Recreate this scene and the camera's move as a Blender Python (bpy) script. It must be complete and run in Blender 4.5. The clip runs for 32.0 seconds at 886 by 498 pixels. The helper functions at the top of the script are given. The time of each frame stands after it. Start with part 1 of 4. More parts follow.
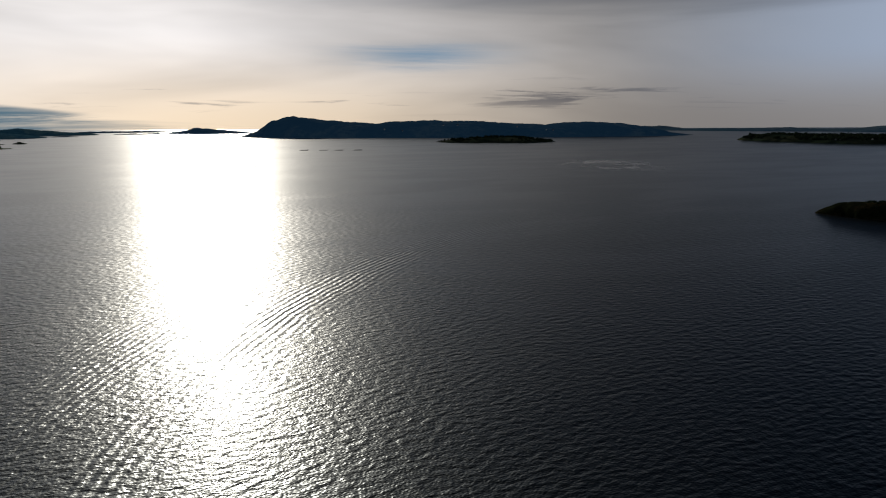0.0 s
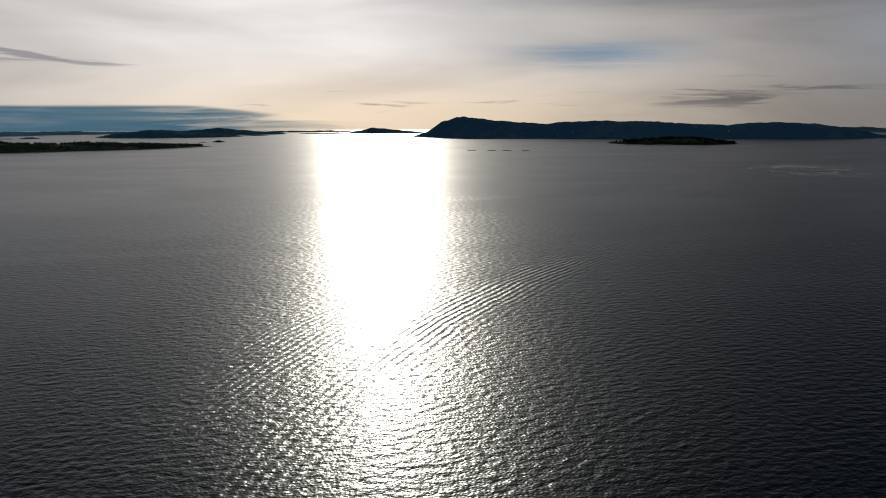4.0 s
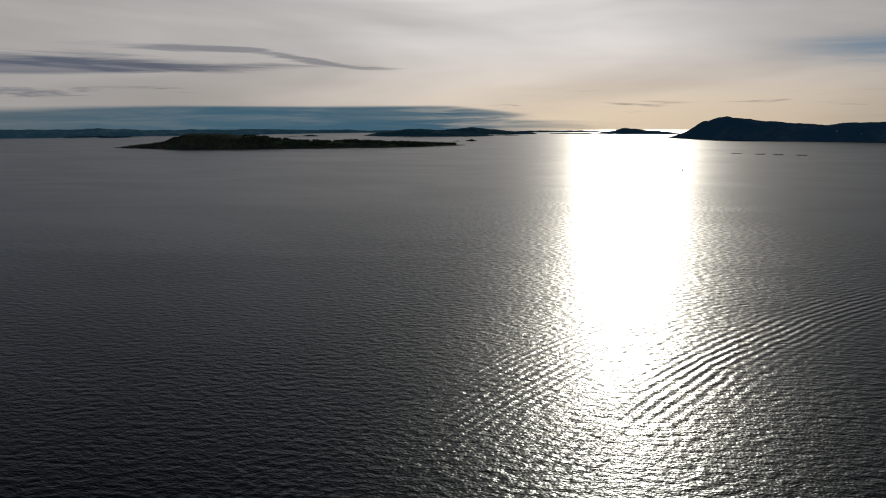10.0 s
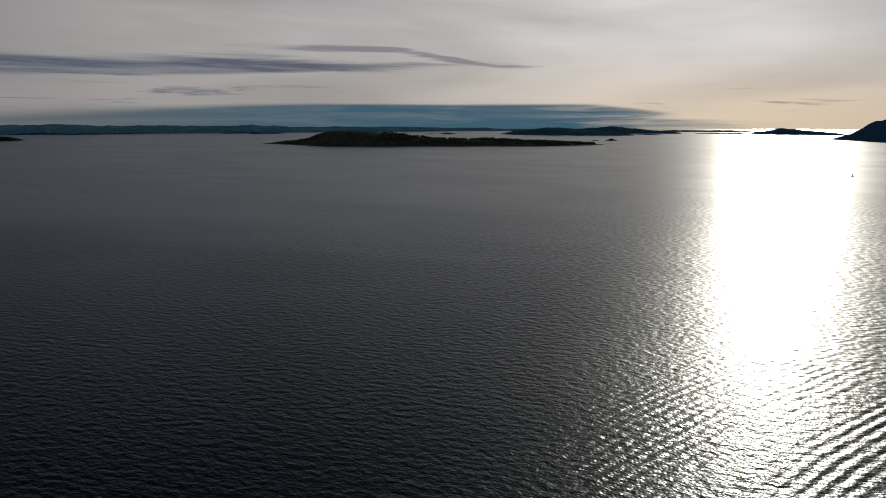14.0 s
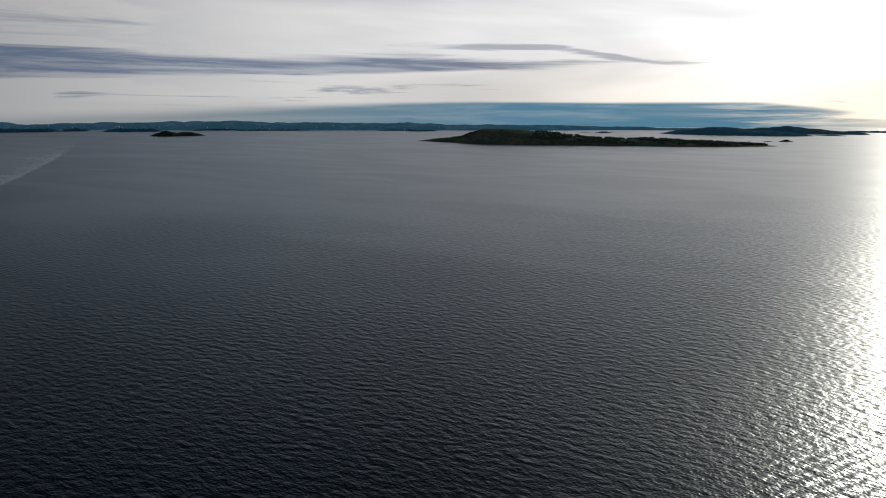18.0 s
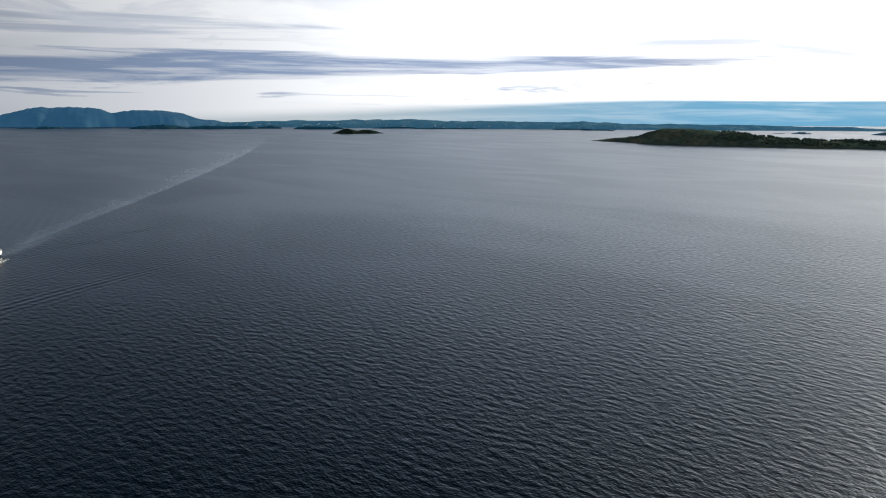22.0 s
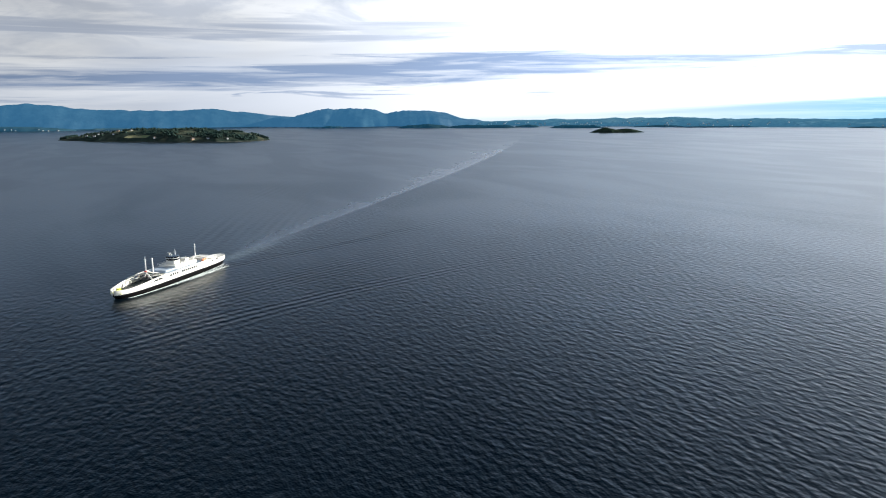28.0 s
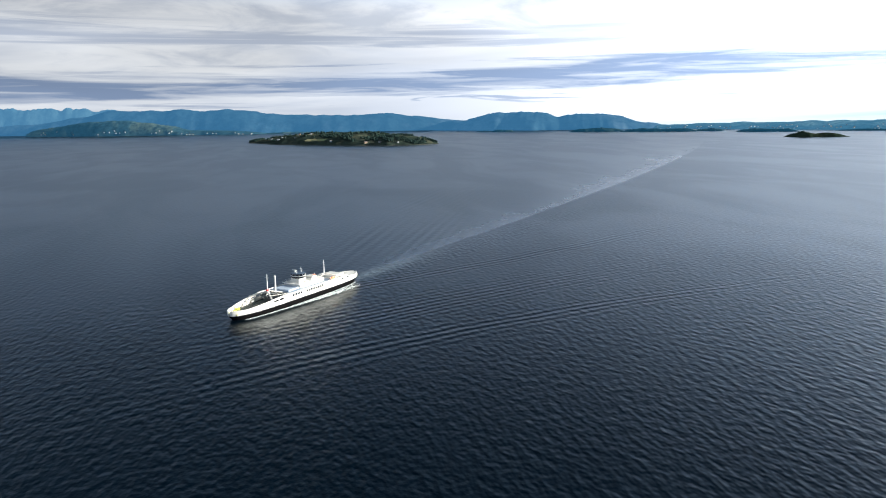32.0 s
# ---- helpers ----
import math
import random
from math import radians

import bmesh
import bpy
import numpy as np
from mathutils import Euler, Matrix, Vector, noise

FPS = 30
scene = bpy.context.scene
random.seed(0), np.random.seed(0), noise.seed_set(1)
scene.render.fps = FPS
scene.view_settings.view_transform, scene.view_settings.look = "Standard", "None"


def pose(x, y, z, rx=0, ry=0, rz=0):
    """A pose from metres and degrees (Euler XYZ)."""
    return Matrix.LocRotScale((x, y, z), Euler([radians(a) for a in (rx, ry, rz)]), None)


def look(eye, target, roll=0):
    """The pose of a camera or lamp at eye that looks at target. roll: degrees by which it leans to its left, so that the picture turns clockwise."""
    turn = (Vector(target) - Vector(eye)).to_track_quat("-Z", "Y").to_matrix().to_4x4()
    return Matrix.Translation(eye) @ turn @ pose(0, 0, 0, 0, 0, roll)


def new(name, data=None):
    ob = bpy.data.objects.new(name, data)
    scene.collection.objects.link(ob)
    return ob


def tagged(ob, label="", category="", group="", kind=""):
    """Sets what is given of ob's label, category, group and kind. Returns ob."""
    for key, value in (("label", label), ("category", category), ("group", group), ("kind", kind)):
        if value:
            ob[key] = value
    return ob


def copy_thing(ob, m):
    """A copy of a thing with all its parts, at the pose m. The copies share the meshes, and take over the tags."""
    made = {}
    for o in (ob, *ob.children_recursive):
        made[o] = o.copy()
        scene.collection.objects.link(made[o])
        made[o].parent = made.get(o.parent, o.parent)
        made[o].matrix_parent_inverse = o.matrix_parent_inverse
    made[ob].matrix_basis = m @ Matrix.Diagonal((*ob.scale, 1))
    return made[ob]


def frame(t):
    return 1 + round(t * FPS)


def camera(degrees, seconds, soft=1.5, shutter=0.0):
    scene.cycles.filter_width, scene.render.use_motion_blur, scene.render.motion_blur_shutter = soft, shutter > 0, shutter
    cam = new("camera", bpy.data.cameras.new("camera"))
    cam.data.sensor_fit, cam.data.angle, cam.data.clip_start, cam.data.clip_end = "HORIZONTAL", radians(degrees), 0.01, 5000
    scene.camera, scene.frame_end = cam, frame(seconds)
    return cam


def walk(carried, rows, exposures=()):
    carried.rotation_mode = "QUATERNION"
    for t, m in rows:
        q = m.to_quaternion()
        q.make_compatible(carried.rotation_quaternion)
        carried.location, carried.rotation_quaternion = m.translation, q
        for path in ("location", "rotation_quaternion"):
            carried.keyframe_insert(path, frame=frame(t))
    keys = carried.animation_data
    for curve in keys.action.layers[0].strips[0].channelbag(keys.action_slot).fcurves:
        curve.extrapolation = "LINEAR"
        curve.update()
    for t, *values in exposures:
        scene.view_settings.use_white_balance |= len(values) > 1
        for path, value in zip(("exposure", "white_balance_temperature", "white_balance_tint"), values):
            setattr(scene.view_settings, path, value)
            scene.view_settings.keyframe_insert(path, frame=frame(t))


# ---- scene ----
# Camera: a drone 90 m over a fjord, flying on slowly while it pans to its left.
cam = camera(63.74, 32.0, 1.1)
PATH = [
    (0, 46.0, -90.6, 0.000, 79.403, -0.199),
    (1, 46.0, -84.9, 3.256, 79.395, -0.213),
    (2, 46.1, -79.2, 6.775, 79.407, -0.229),
    (3, 46.0, -73.6, 10.108, 79.436, -0.249),
    (3.5, 45.7, -70.8, 11.725, 79.454, -0.252),
    (5.5, 42.5, -59.9, 18.541, 79.518, -0.224),
    (6, 41.3, -57.3, 20.247, 79.530, -0.220),
    (7, 38.6, -52.0, 23.564, 79.554, -0.208),
    (8, 35.5, -46.5, 26.811, 79.565, -0.194),
    (9, 31.8, -40.9, 29.959, 79.559, -0.191),
    (10, 27.6, -35.0, 32.968, 79.538, -0.188),
    (10.5, 25.4, -32.1, 34.292, 79.525, -0.178),
    (11, 23.1, -29.2, 35.466, 79.512, -0.159),
    (11.5, 20.8, -26.2, 36.786, 79.498, -0.133),
    (12, 18.6, -23.3, 38.275, 79.480, -0.105),
    (13, 14.2, -17.5, 41.156, 79.447, -0.043),
    (14, 9.7, -11.6, 43.751, 79.412, 0.043),
    (14.5, 7.4, -8.7, 45.027, 79.390, 0.083),
    (16.5, -2.6, 2.9, 51.021, 79.293, 0.170),
    (17, -5.1, 5.7, 52.642, 79.273, 0.190),
    (18, -10.3, 11.2, 55.927, 79.238, 0.217),
    (19, -16.0, 16.9, 59.238, 79.220, 0.227),
    (20, -22.9, 22.9, 62.565, 79.198, 0.247),
    (21, -30.7, 29.5, 66.089, 79.150, 0.260),
    (22, -39.4, 36.5, 69.721, 79.086, 0.247),
    (23, -49.2, 43.3, 73.261, 79.029, 0.224),
    (24, -60.2, 49.2, 76.679, 78.980, 0.153),
    (25, -73.1, 54.2, 80.002, 78.932, 0.011),
    (25.5, -80.1, 56.4, 81.690, 78.915, -0.065),
    (27.5, -109.9, 63.6, 88.538, 78.943, -0.360),
    (28, -117.2, 65.0, 90.270, 78.990, -0.430),
    (29, -132.0, 67.1, 93.658, 79.113, -0.542),
    (30, -146.9, 68.3, 97.056, 79.208, -0.641),
    (31, -161.9, 69.3, 100.481, 79.287, -0.724),
    (32, -176.8, 70.4, 103.956, 79.387, -0.724),
]
EXPOSURES = [(0, 0.06, 6450, 10), (6, -0.1, 6540, 10), (9, -0.24, 6540, 10), (13, -0.44, 6450, 10), (15.5, -0.08, 6380, 9), (17, 0.28, 6300, 8), (19, 0.9, 6200, 7),
             (21, 1.38, 6100, 7), (23, 1.78, 6030, 6), (28, 2.36, 5940, 6), (32, 2.54, 5910, 6)]
walk(cam, [(t, pose(x, y, 90, rx, 0, rz) @ pose(0, 0, 0, 0, 0, roll)) for t, x, y, rz, rx, roll in PATH], EXPOSURES)

# ---- world and sun ----
SUN_AZ, SUN_EL = 18.2, 15.0          # degrees to the left of +y, above the horizon
sun_dir = Vector((-math.sin(radians(SUN_AZ)) * math.cos(radians(SUN_EL)),
                  math.cos(radians(SUN_AZ)) * math.cos(radians(SUN_EL)), math.sin(radians(SUN_EL))))
sun = new("sun", bpy.data.lights.new("sun", "SUN"))
sun.data.energy, sun.data.angle, sun.data.color = 2.5, radians(0.53), (1.0, 0.91, 0.77)
sun.matrix_world = look(sun_dir * 1000, (0, 0, 0))


class Nodes:
    """Short hand for node trees: every call adds a node and gives its first output."""

    def __init__(self, tree):
        self.tree = tree
        tree.nodes.clear()

    def add(self, kind, **settings):
        node = self.tree.nodes.new(kind)
        for key, value in settings.items():
            setattr(node, key, value)
        return node

    def link(self, value, socket):
        if isinstance(value, bpy.types.NodeSocket):
            self.tree.links.new(value, socket)
        else:
            socket.default_value = value

    def m(self, op, a, b=0.0, c=0.0, clamp=False):
        node = self.add("ShaderNodeMath", operation=op, use_clamp=clamp)
        for v, sock in zip((a, b, c), node.inputs):
            self.link(v, sock)
        return node.outputs[0]

    def ramp(self, x, a, b, to0=0.0, to1=1.0):
        node = self.add("ShaderNodeMapRange", interpolation_type="SMOOTHSTEP")
        for v, sock in zip((x, a, b, to0, to1), node.inputs):
            self.link(v, sock)
        return node.outputs[0]

    def bell(self, x, centre, width):
        u = self.m("DIVIDE", self.m("SUBTRACT", x, centre), width)
        return self.m("EXPONENT", self.m("MULTIPLY", self.m("MULTIPLY", u, u), -1.0))

    def mix(self, f, a, b, blend="MIX"):
        node = self.add("ShaderNodeMix", data_type="RGBA", blend_type=blend)
        node.clamp_factor = True
        self.link(f, node.inputs[0])
        for v, sock in ((a, node.inputs[6]), (b, node.inputs[7])):
            self.link((*v, 1.0) if isinstance(v, tuple) and len(v) == 3 else v, sock)
        return node.outputs[2]

    def vec(self, x, y, z):
        node = self.add("ShaderNodeCombineXYZ")
        for v, sock in zip((x, y, z), node.inputs):
            self.link(v, sock)
        return node.outputs[0]

    def noise(self, at, scale, detail=3.0, rough=0.5, distort=0.0, dims="3D"):
        node = self.add("ShaderNodeTexNoise", noise_dimensions=dims)
        self.link(at, node.inputs["Vector"])
        node.inputs["Scale"].default_value, node.inputs["Detail"].default_value = scale, detail
        node.inputs["Roughness"].default_value, node.inputs["Distortion"].default_value = rough, distort
        return node.outputs[0]


world = bpy.data.worlds.new("sky")
world.use_nodes = True
scene.world = world
n = Nodes(world.node_tree)
way = n.add("ShaderNodeTexCoord").outputs["Generated"]
part3 = n.add("ShaderNodeSeparateXYZ")
n.link(way, part3.inputs[0])
wx, wy, wz = part3.outputs
AZ = n.m("MULTIPLY", n.m("ARCTAN2", n.m("MULTIPLY", wx, -1.0), wy), 57.2958)       # degrees, to the left
EL = n.m("ADD", n.m("MULTIPLY", n.m("ARCSINE", wz), 57.2958), 1.03)                # above the far water
dot = n.add("ShaderNodeVectorMath", operation="DOT_PRODUCT")
n.link(way, dot.inputs[0])
dot.inputs[1].default_value = sun_dir
OFF = n.m("MULTIPLY", n.m("ARCCOSINE", n.m("MINIMUM", dot.outputs["Value"], 1.0)), 57.2958)
clear = n.add("ShaderNodeTexSky", sky_type="NISHITA", sun_disc=False)
clear.sun_elevation, clear.sun_rotation = radians(SUN_EL), radians(-SUN_AZ)
clear.air_density, clear.dust_density, clear.ozone_density = 1.0, 0.6, 1.5
open_sky = n.mix(1.0, clear.outputs[0], (0.0009, 0.0024, 0.0048), "MULTIPLY")
thin = n.ramp(AZ, 35.0, 125.0, 1.3, 0.35)
open_sky = n.mix(1.0, open_sky, n.vec(thin, thin, thin), "MULTIPLY")
leftward = n.ramp(AZ, -38.0, 28.0, 0.08, 1.0)
aureole = n.m("MULTIPLY", n.m("MULTIPLY", n.ramp(EL, 13.0, 25.0, 0.42, 0.035), n.bell(OFF, 0.0, 42.0)), leftward)
open_sky = n.mix(1.0, open_sky, n.mix(1.0, (0.84, 0.94, 1.06), n.vec(aureole, aureole, aureole), "MULTIPLY"), "ADD")
haze = n.m("MULTIPLY", n.m("ADD", 0.05, n.m("MULTIPLY", 0.34, n.bell(AZ, 118.0, 40.0))), n.ramp(AZ, -35.0, 25.0, 0.4, 1.0))
haze = n.mix(1.0, (0.60, 0.88, 1.32), n.vec(haze, haze, haze), "MULTIPLY")
blue = n.mix(n.ramp(EL, 15.5, 11.0), open_sky, n.mix(1.0, haze, n.mix(1.0, (1.0, 0.96, 0.94), n.vec(aureole, aureole, aureole), "MULTIPLY"), "ADD"))
# a high veil of cloud, bright towards the sun and warm low down under it
veil = n.m("ADD", 0.148, n.m("MULTIPLY", n.m("MULTIPLY", 0.75, leftward), n.bell(OFF, 0.0, 50.0)))
veil = n.m("MULTIPLY", veil, n.m("ADD", 1.0, n.m("MULTIPLY", n.ramp(EL, 9.4, 12.5, 0.0, 1.0), n.m("ADD", n.ramp(AZ, 108.0, 62.0, 0.5, 1.9), n.ramp(AZ, 95.0, 130.0, 0.0, 1.0)))))
streaks = n.noise(n.vec(n.m("MULTIPLY", AZ, 0.035), n.m("MULTIPLY", EL, 0.42), 3.1), 1.0, 5.0, 0.5, 0.6)
broad = n.noise(n.vec(n.m("MULTIPLY", AZ, 0.03), n.m("MULTIPLY", EL, 0.16), 8.7), 1.0, 4.0, 0.5, 0.4)
veil = n.m("MULTIPLY", veil, n.ramp(broad, 0.3, 0.7, 0.74, 1.12))
warm = n.m("MULTIPLY", n.bell(AZ, 16.0, 30.0), n.ramp(EL, 7.5, 0.0))
cool = n.m("MULTIPLY", n.ramp(OFF, 16.0, 60.0), n.ramp(EL, 8.8, 12.0))
white = n.mix(n.m("MULTIPLY", warm, 0.9), (1.0, 0.955, 0.935), (1.0, 0.79, 0.55))
white = n.mix(cool, white, (0.49, 0.75, 1.08))
sheet = n.mix(1.0, white, n.vec(veil, veil, veil), "MULTIPLY")
# grey-blue streaks: the long bank on the left and small ones under the veil
wob = n.m("MULTIPLY", n.m("SUBTRACT", streaks, 0.5), 3.4)
wisp = n.noise(n.vec(n.m("MULTIPLY", AZ, 0.09), n.m("MULTIPLY", EL, 1.5), 5.5), 1.0, 5.0, 0.6, 0.8)
bank_mid = n.m("ADD", n.m("ADD", 4.85, n.m("MULTIPLY", n.bell(AZ, 130.0, 40.0), -1.7)), n.m("MULTIPLY", wob, 0.35))
layer = n.noise(n.vec(n.m("MULTIPLY", AZ, 0.05), n.m("MULTIPLY", EL, 1.5), 2.3), 1.0, 6.0, 0.6, 0.6)
body = n.m("MULTIPLY", n.bell(EL, bank_mid, n.m("ADD", 0.45, n.ramp(AZ, 42.0, 110.0, 0.0, 1.15))), n.ramp(AZ, 34.0, 58.0, 0.15, 1.0))
body = n.m("MULTIPLY", n.m("MULTIPLY", body, n.ramp(AZ, 30.0, 40.0)), n.ramp(AZ, 92.0, 124.0, 1.0, 0.84))
bank = n.m("MULTIPLY", n.ramp(n.m("ADD", n.m("MULTIPLY", body, 0.54), layer), 0.66, 1.02), n.ramp(wisp, 0.32, 0.64, 0.62, 1.15))
upper = n.m("MULTIPLY", n.bell(EL, 7.0, 1.3), n.ramp(AZ, 62.0, 92.0))
bank = n.m("MAXIMUM", bank, n.m("MULTIPLY", n.ramp(n.m("ADD", n.m("MULTIPLY", upper, 0.35), layer), 0.66, 0.95), 0.6))
swoosh_mid = n.m("ADD", n.m("ADD", 4.75, n.ramp(AZ, 38.0, 50.0, 0.0, 1.15)), n.m("MULTIPLY", wob, 0.3))
swoosh = n.m("MULTIPLY", n.bell(EL, swoosh_mid, n.ramp(AZ, 38.0, 52.0, 0.13, 0.42)), n.m("MULTIPLY", n.ramp(AZ, 33.0, 40.0), n.ramp(AZ, 66.0, 50.0)))
bank = n.m("MAXIMUM", bank, n.m("MULTIPLY", n.ramp(n.m("ADD", swoosh, n.m("MULTIPLY", n.m("SUBTRACT", wisp, 0.5), 2.0)), 0.45, 1.0), n.ramp(streaks, 0.4, 0.58, 0.1, 0.62)))
fine = n.ramp(n.m("ADD", n.m("MULTIPLY", streaks, 0.55), n.m("MULTIPLY", broad, 0.45)), 0.44, 0.62)
low = n.m("MULTIPLY", n.ramp(n.m("ADD", n.m("MULTIPLY", streaks, 0.5), n.m("MULTIPLY", wisp, 0.5)), 0.56, 0.63), n.bell(EL, 2.5, 1.0))
far_left = n.m("MULTIPLY", n.ramp(AZ, 70.0, 125.0), n.m("MULTIPLY", fine, n.ramp(EL, 12.0, 6.0)))
hole = n.m("MULTIPLY", n.bell(n.m("ADD", AZ, n.m("MULTIPLY", wob, 1.5)), 1.2, 5.5), n.bell(n.m("ADD", EL, n.m("ADD", n.m("MULTIPLY", wob, 0.25), n.m("MULTIPLY", n.m("SUBTRACT", wisp, 0.5), 1.8))), 5.6, 0.75))
grey = n.m("MAXIMUM", bank, n.m("MAXIMUM", n.m("MULTIPLY", low, 0.8), n.m("MULTIPLY", far_left, 0.55)))
mottle = n.noise(n.vec(n.m("MULTIPLY", AZ, 0.11), n.m("MULTIPLY", n.m("LOGARITHM", n.m("MAXIMUM", n.m("ADD", EL, 2.0), 0.1), 2.718), 4.0), 1.7), 1.0, 6.0, 0.6, 0.5)
mottle = n.m("MULTIPLY", n.m("MULTIPLY", n.ramp(mottle, 0.42, 0.66), n.ramp(AZ, 62.0, 100.0)), n.ramp(EL, 1.2, 3.4))
grey = n.m("MAXIMUM", grey, n.m("MULTIPLY", mottle, 0.42))
shaded = n.mix(1.0, sheet, n.mix(n.ramp(AZ, 35.0, 90.0), (0.25, 0.28, 0.36), (0.28, 0.36, 0.52)), "MULTIPLY")
sheet = n.mix(grey, sheet, shaded)
sheet = n.mix(n.m("MULTIPLY", hole, 0.85), sheet, (0.17, 0.27, 0.38))
# clear strip under the veil, open sky towards the right and higher up
strip = n.m("MULTIPLY", n.ramp(n.m("ADD", n.m("ADD", EL, n.ramp(AZ, 62.0, 95.0, 0.0, 0.9)), n.m("MULTIPLY", wob, 0.12)), n.ramp(AZ, 22.0, 33.0, 1.2, 2.0), n.ramp(AZ, 22.0, 33.0, 0.7, n.ramp(AZ, 52.0, 78.0, 1.75, 0.8))), n.m("MULTIPLY", n.ramp(n.m("ADD", AZ, n.m("MULTIPLY", n.m("SUBTRACT", wisp, 0.5), 26.0)), 20.0, 36.0), n.ramp(AZ, 122.0, 94.0)))
sheet = n.mix(n.m("MULTIPLY", strip, n.ramp(wisp, 0.35, 0.6, 0.86, 1.0)), sheet, n.mix(n.ramp(AZ, 46.0, 84.0), (0.062, 0.14, 0.20), (0.155, 0.168, 0.172)))
sheet = n.mix(n.m("MULTIPLY", n.ramp(AZ, -8.0, -36.0), n.ramp(EL, -1.0, 6.0, 0.35, 0.8)), sheet, n.mix(n.ramp(EL, 0.5, 6.0), (0.40, 0.39, 0.40), (0.36, 0.44, 0.58)))
ceil = n.m("ADD", n.ramp(AZ, 55.0, 105.0, 7.5, 10.5), n.m("MULTIPLY", n.bell(AZ, 52.0, 34.0), 3.2))
cover = n.ramp(n.m("SUBTRACT", n.m("ADD", EL, n.m("MULTIPLY", wob, 1.0)), ceil), 3.0, 0.0)
total = n.mix(cover, blue, sheet)
# behind, unseen: front-lit cloud added to fill the shaded slopes and ferry
behind = n.m("MAXIMUM", n.ramp(AZ, 142.0, 178.0), n.ramp(AZ, -58.0, -110.0))
fill_cloud = n.ramp(broad, 0.3, 0.7, 0.13, 0.21)
total = n.mix(behind, total, n.mix(1.0, (0.86, 0.95, 1.06), n.vec(fill_cloud, fill_cloud, fill_cloud), "MULTIPLY"))
bg = n.add("ShaderNodeBackground")
n.link(total, bg.inputs[0])
bg.inputs[1].default_value = 1.0
n.link(bg.outputs[0], n.add("ShaderNodeOutputWorld").inputs[0])

# ---- materials ----


def material(name):
    mat = bpy.data.materials.new(name)
    mat.use_nodes = True
    nt = Nodes(mat.node_tree)
    out = nt.add("ShaderNodeOutputMaterial")
    bsdf = nt.add("ShaderNodeBsdfPrincipled")
    nt.link(bsdf.outputs[0], out.inputs[0])
    return mat, nt, bsdf


def bump(nt, bsdf, height, strength=1.0, distance=1.0):
    node = nt.add("ShaderNodeBump")
    node.inputs["Strength"].default_value, node.inputs["Distance"].default_value = strength, distance
    nt.link(height, node.inputs["Height"])
    nt.link(node.outputs[0], bsdf.inputs["Normal"])


def paint(name, colour, rough=0.45, metal=0.0, dirt=0.25, scale=0.6, rust=(0.30, 0.20, 0.13), shine=0.5):
    """Painted or bare metal with faint blotches and streaks of dirt."""
    mat, nt, bsdf = material(name)
    at = nt.add("ShaderNodeTexCoord").outputs["Object"]
    big = nt.noise(at, scale, 4.0, 0.6)
    small = nt.noise(at, scale * 9, 3.0, 0.6)
    f = nt.m("MULTIPLY", nt.ramp(nt.m("ADD", big, nt.m("MULTIPLY", small, 0.25)), 0.55, 0.85), dirt)
    nt.link(nt.mix(f, colour, tuple(0.5 * c + 0.25 * r for c, r in zip(colour, rust))), bsdf.inputs["Base Color"])
    nt.link(nt.m("ADD", rough, nt.m("MULTIPLY", nt.m("SUBTRACT", small, 0.5), 0.25)), bsdf.inputs["Roughness"])
    bsdf.inputs["Metallic"].default_value, bsdf.inputs["Specular IOR Level"].default_value = metal, shine
    bump(nt, bsdf, small, 0.15, 0.02)
    return mat


def land(name, wood, heath, rock, size, shore=2.0, haze_glow=None):
    """Hillside: woods and heath in patches, bare rock along the water; for far land, emission stands in for haze in the
    air.
    """
    mat, nt, bsdf = material(name)
    at = nt.add("ShaderNodeNewGeometry").outputs["Position"]
    xyz = nt.add("ShaderNodeSeparateXYZ")
    nt.link(at, xyz.inputs[0])
    big = nt.noise(at, 1.0 / size, 5.0, 0.6, 0.5)
    small = nt.noise(at, 7.0 / size, 4.0, 0.65)
    col = nt.mix(nt.ramp(big, 0.48, 0.62), wood, heath)
    col = nt.mix(nt.ramp(small, 0.35, 0.75), col, tuple(0.45 * c for c in wood))
    col = nt.mix(nt.m("MULTIPLY", nt.ramp(nt.m("ADD", xyz.outputs[2], nt.m("MULTIPLY", small, 3.0)), shore + 2.0, shore + 1.3), 0.85), col, rock)
    nt.link(col, bsdf.inputs["Base Color"])
    bsdf.inputs["Roughness"].default_value = 0.95
    bsdf.inputs["Specular IOR Level"].default_value = 0.0
    bump(nt, bsdf, small, 0.3 if haze_glow else 0.8, size * 0.05)
    # the surface itself emits the haze that would hang before it
    if haze_glow:
        nt.link((*haze_glow, 1.0), bsdf.inputs["Emission Color"])
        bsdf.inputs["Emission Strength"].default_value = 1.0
    return mat


def leaves(name, dark, light, haze_glow=None):
    mat, nt, bsdf = material(name)
    geo = nt.add("ShaderNodeNewGeometry")
    col = nt.mix(geo.outputs["Random Per Island"], dark, light)
    col = nt.mix(nt.ramp(nt.noise(geo.outputs["Position"], 0.5, 3.0), 0.35, 0.7), col, tuple(0.4 * c for c in dark))
    nt.link(col, bsdf.inputs["Base Color"])
    bsdf.inputs["Roughness"].default_value = 0.9
    bsdf.inputs["Specular IOR Level"].default_value = 0.0
    return mat


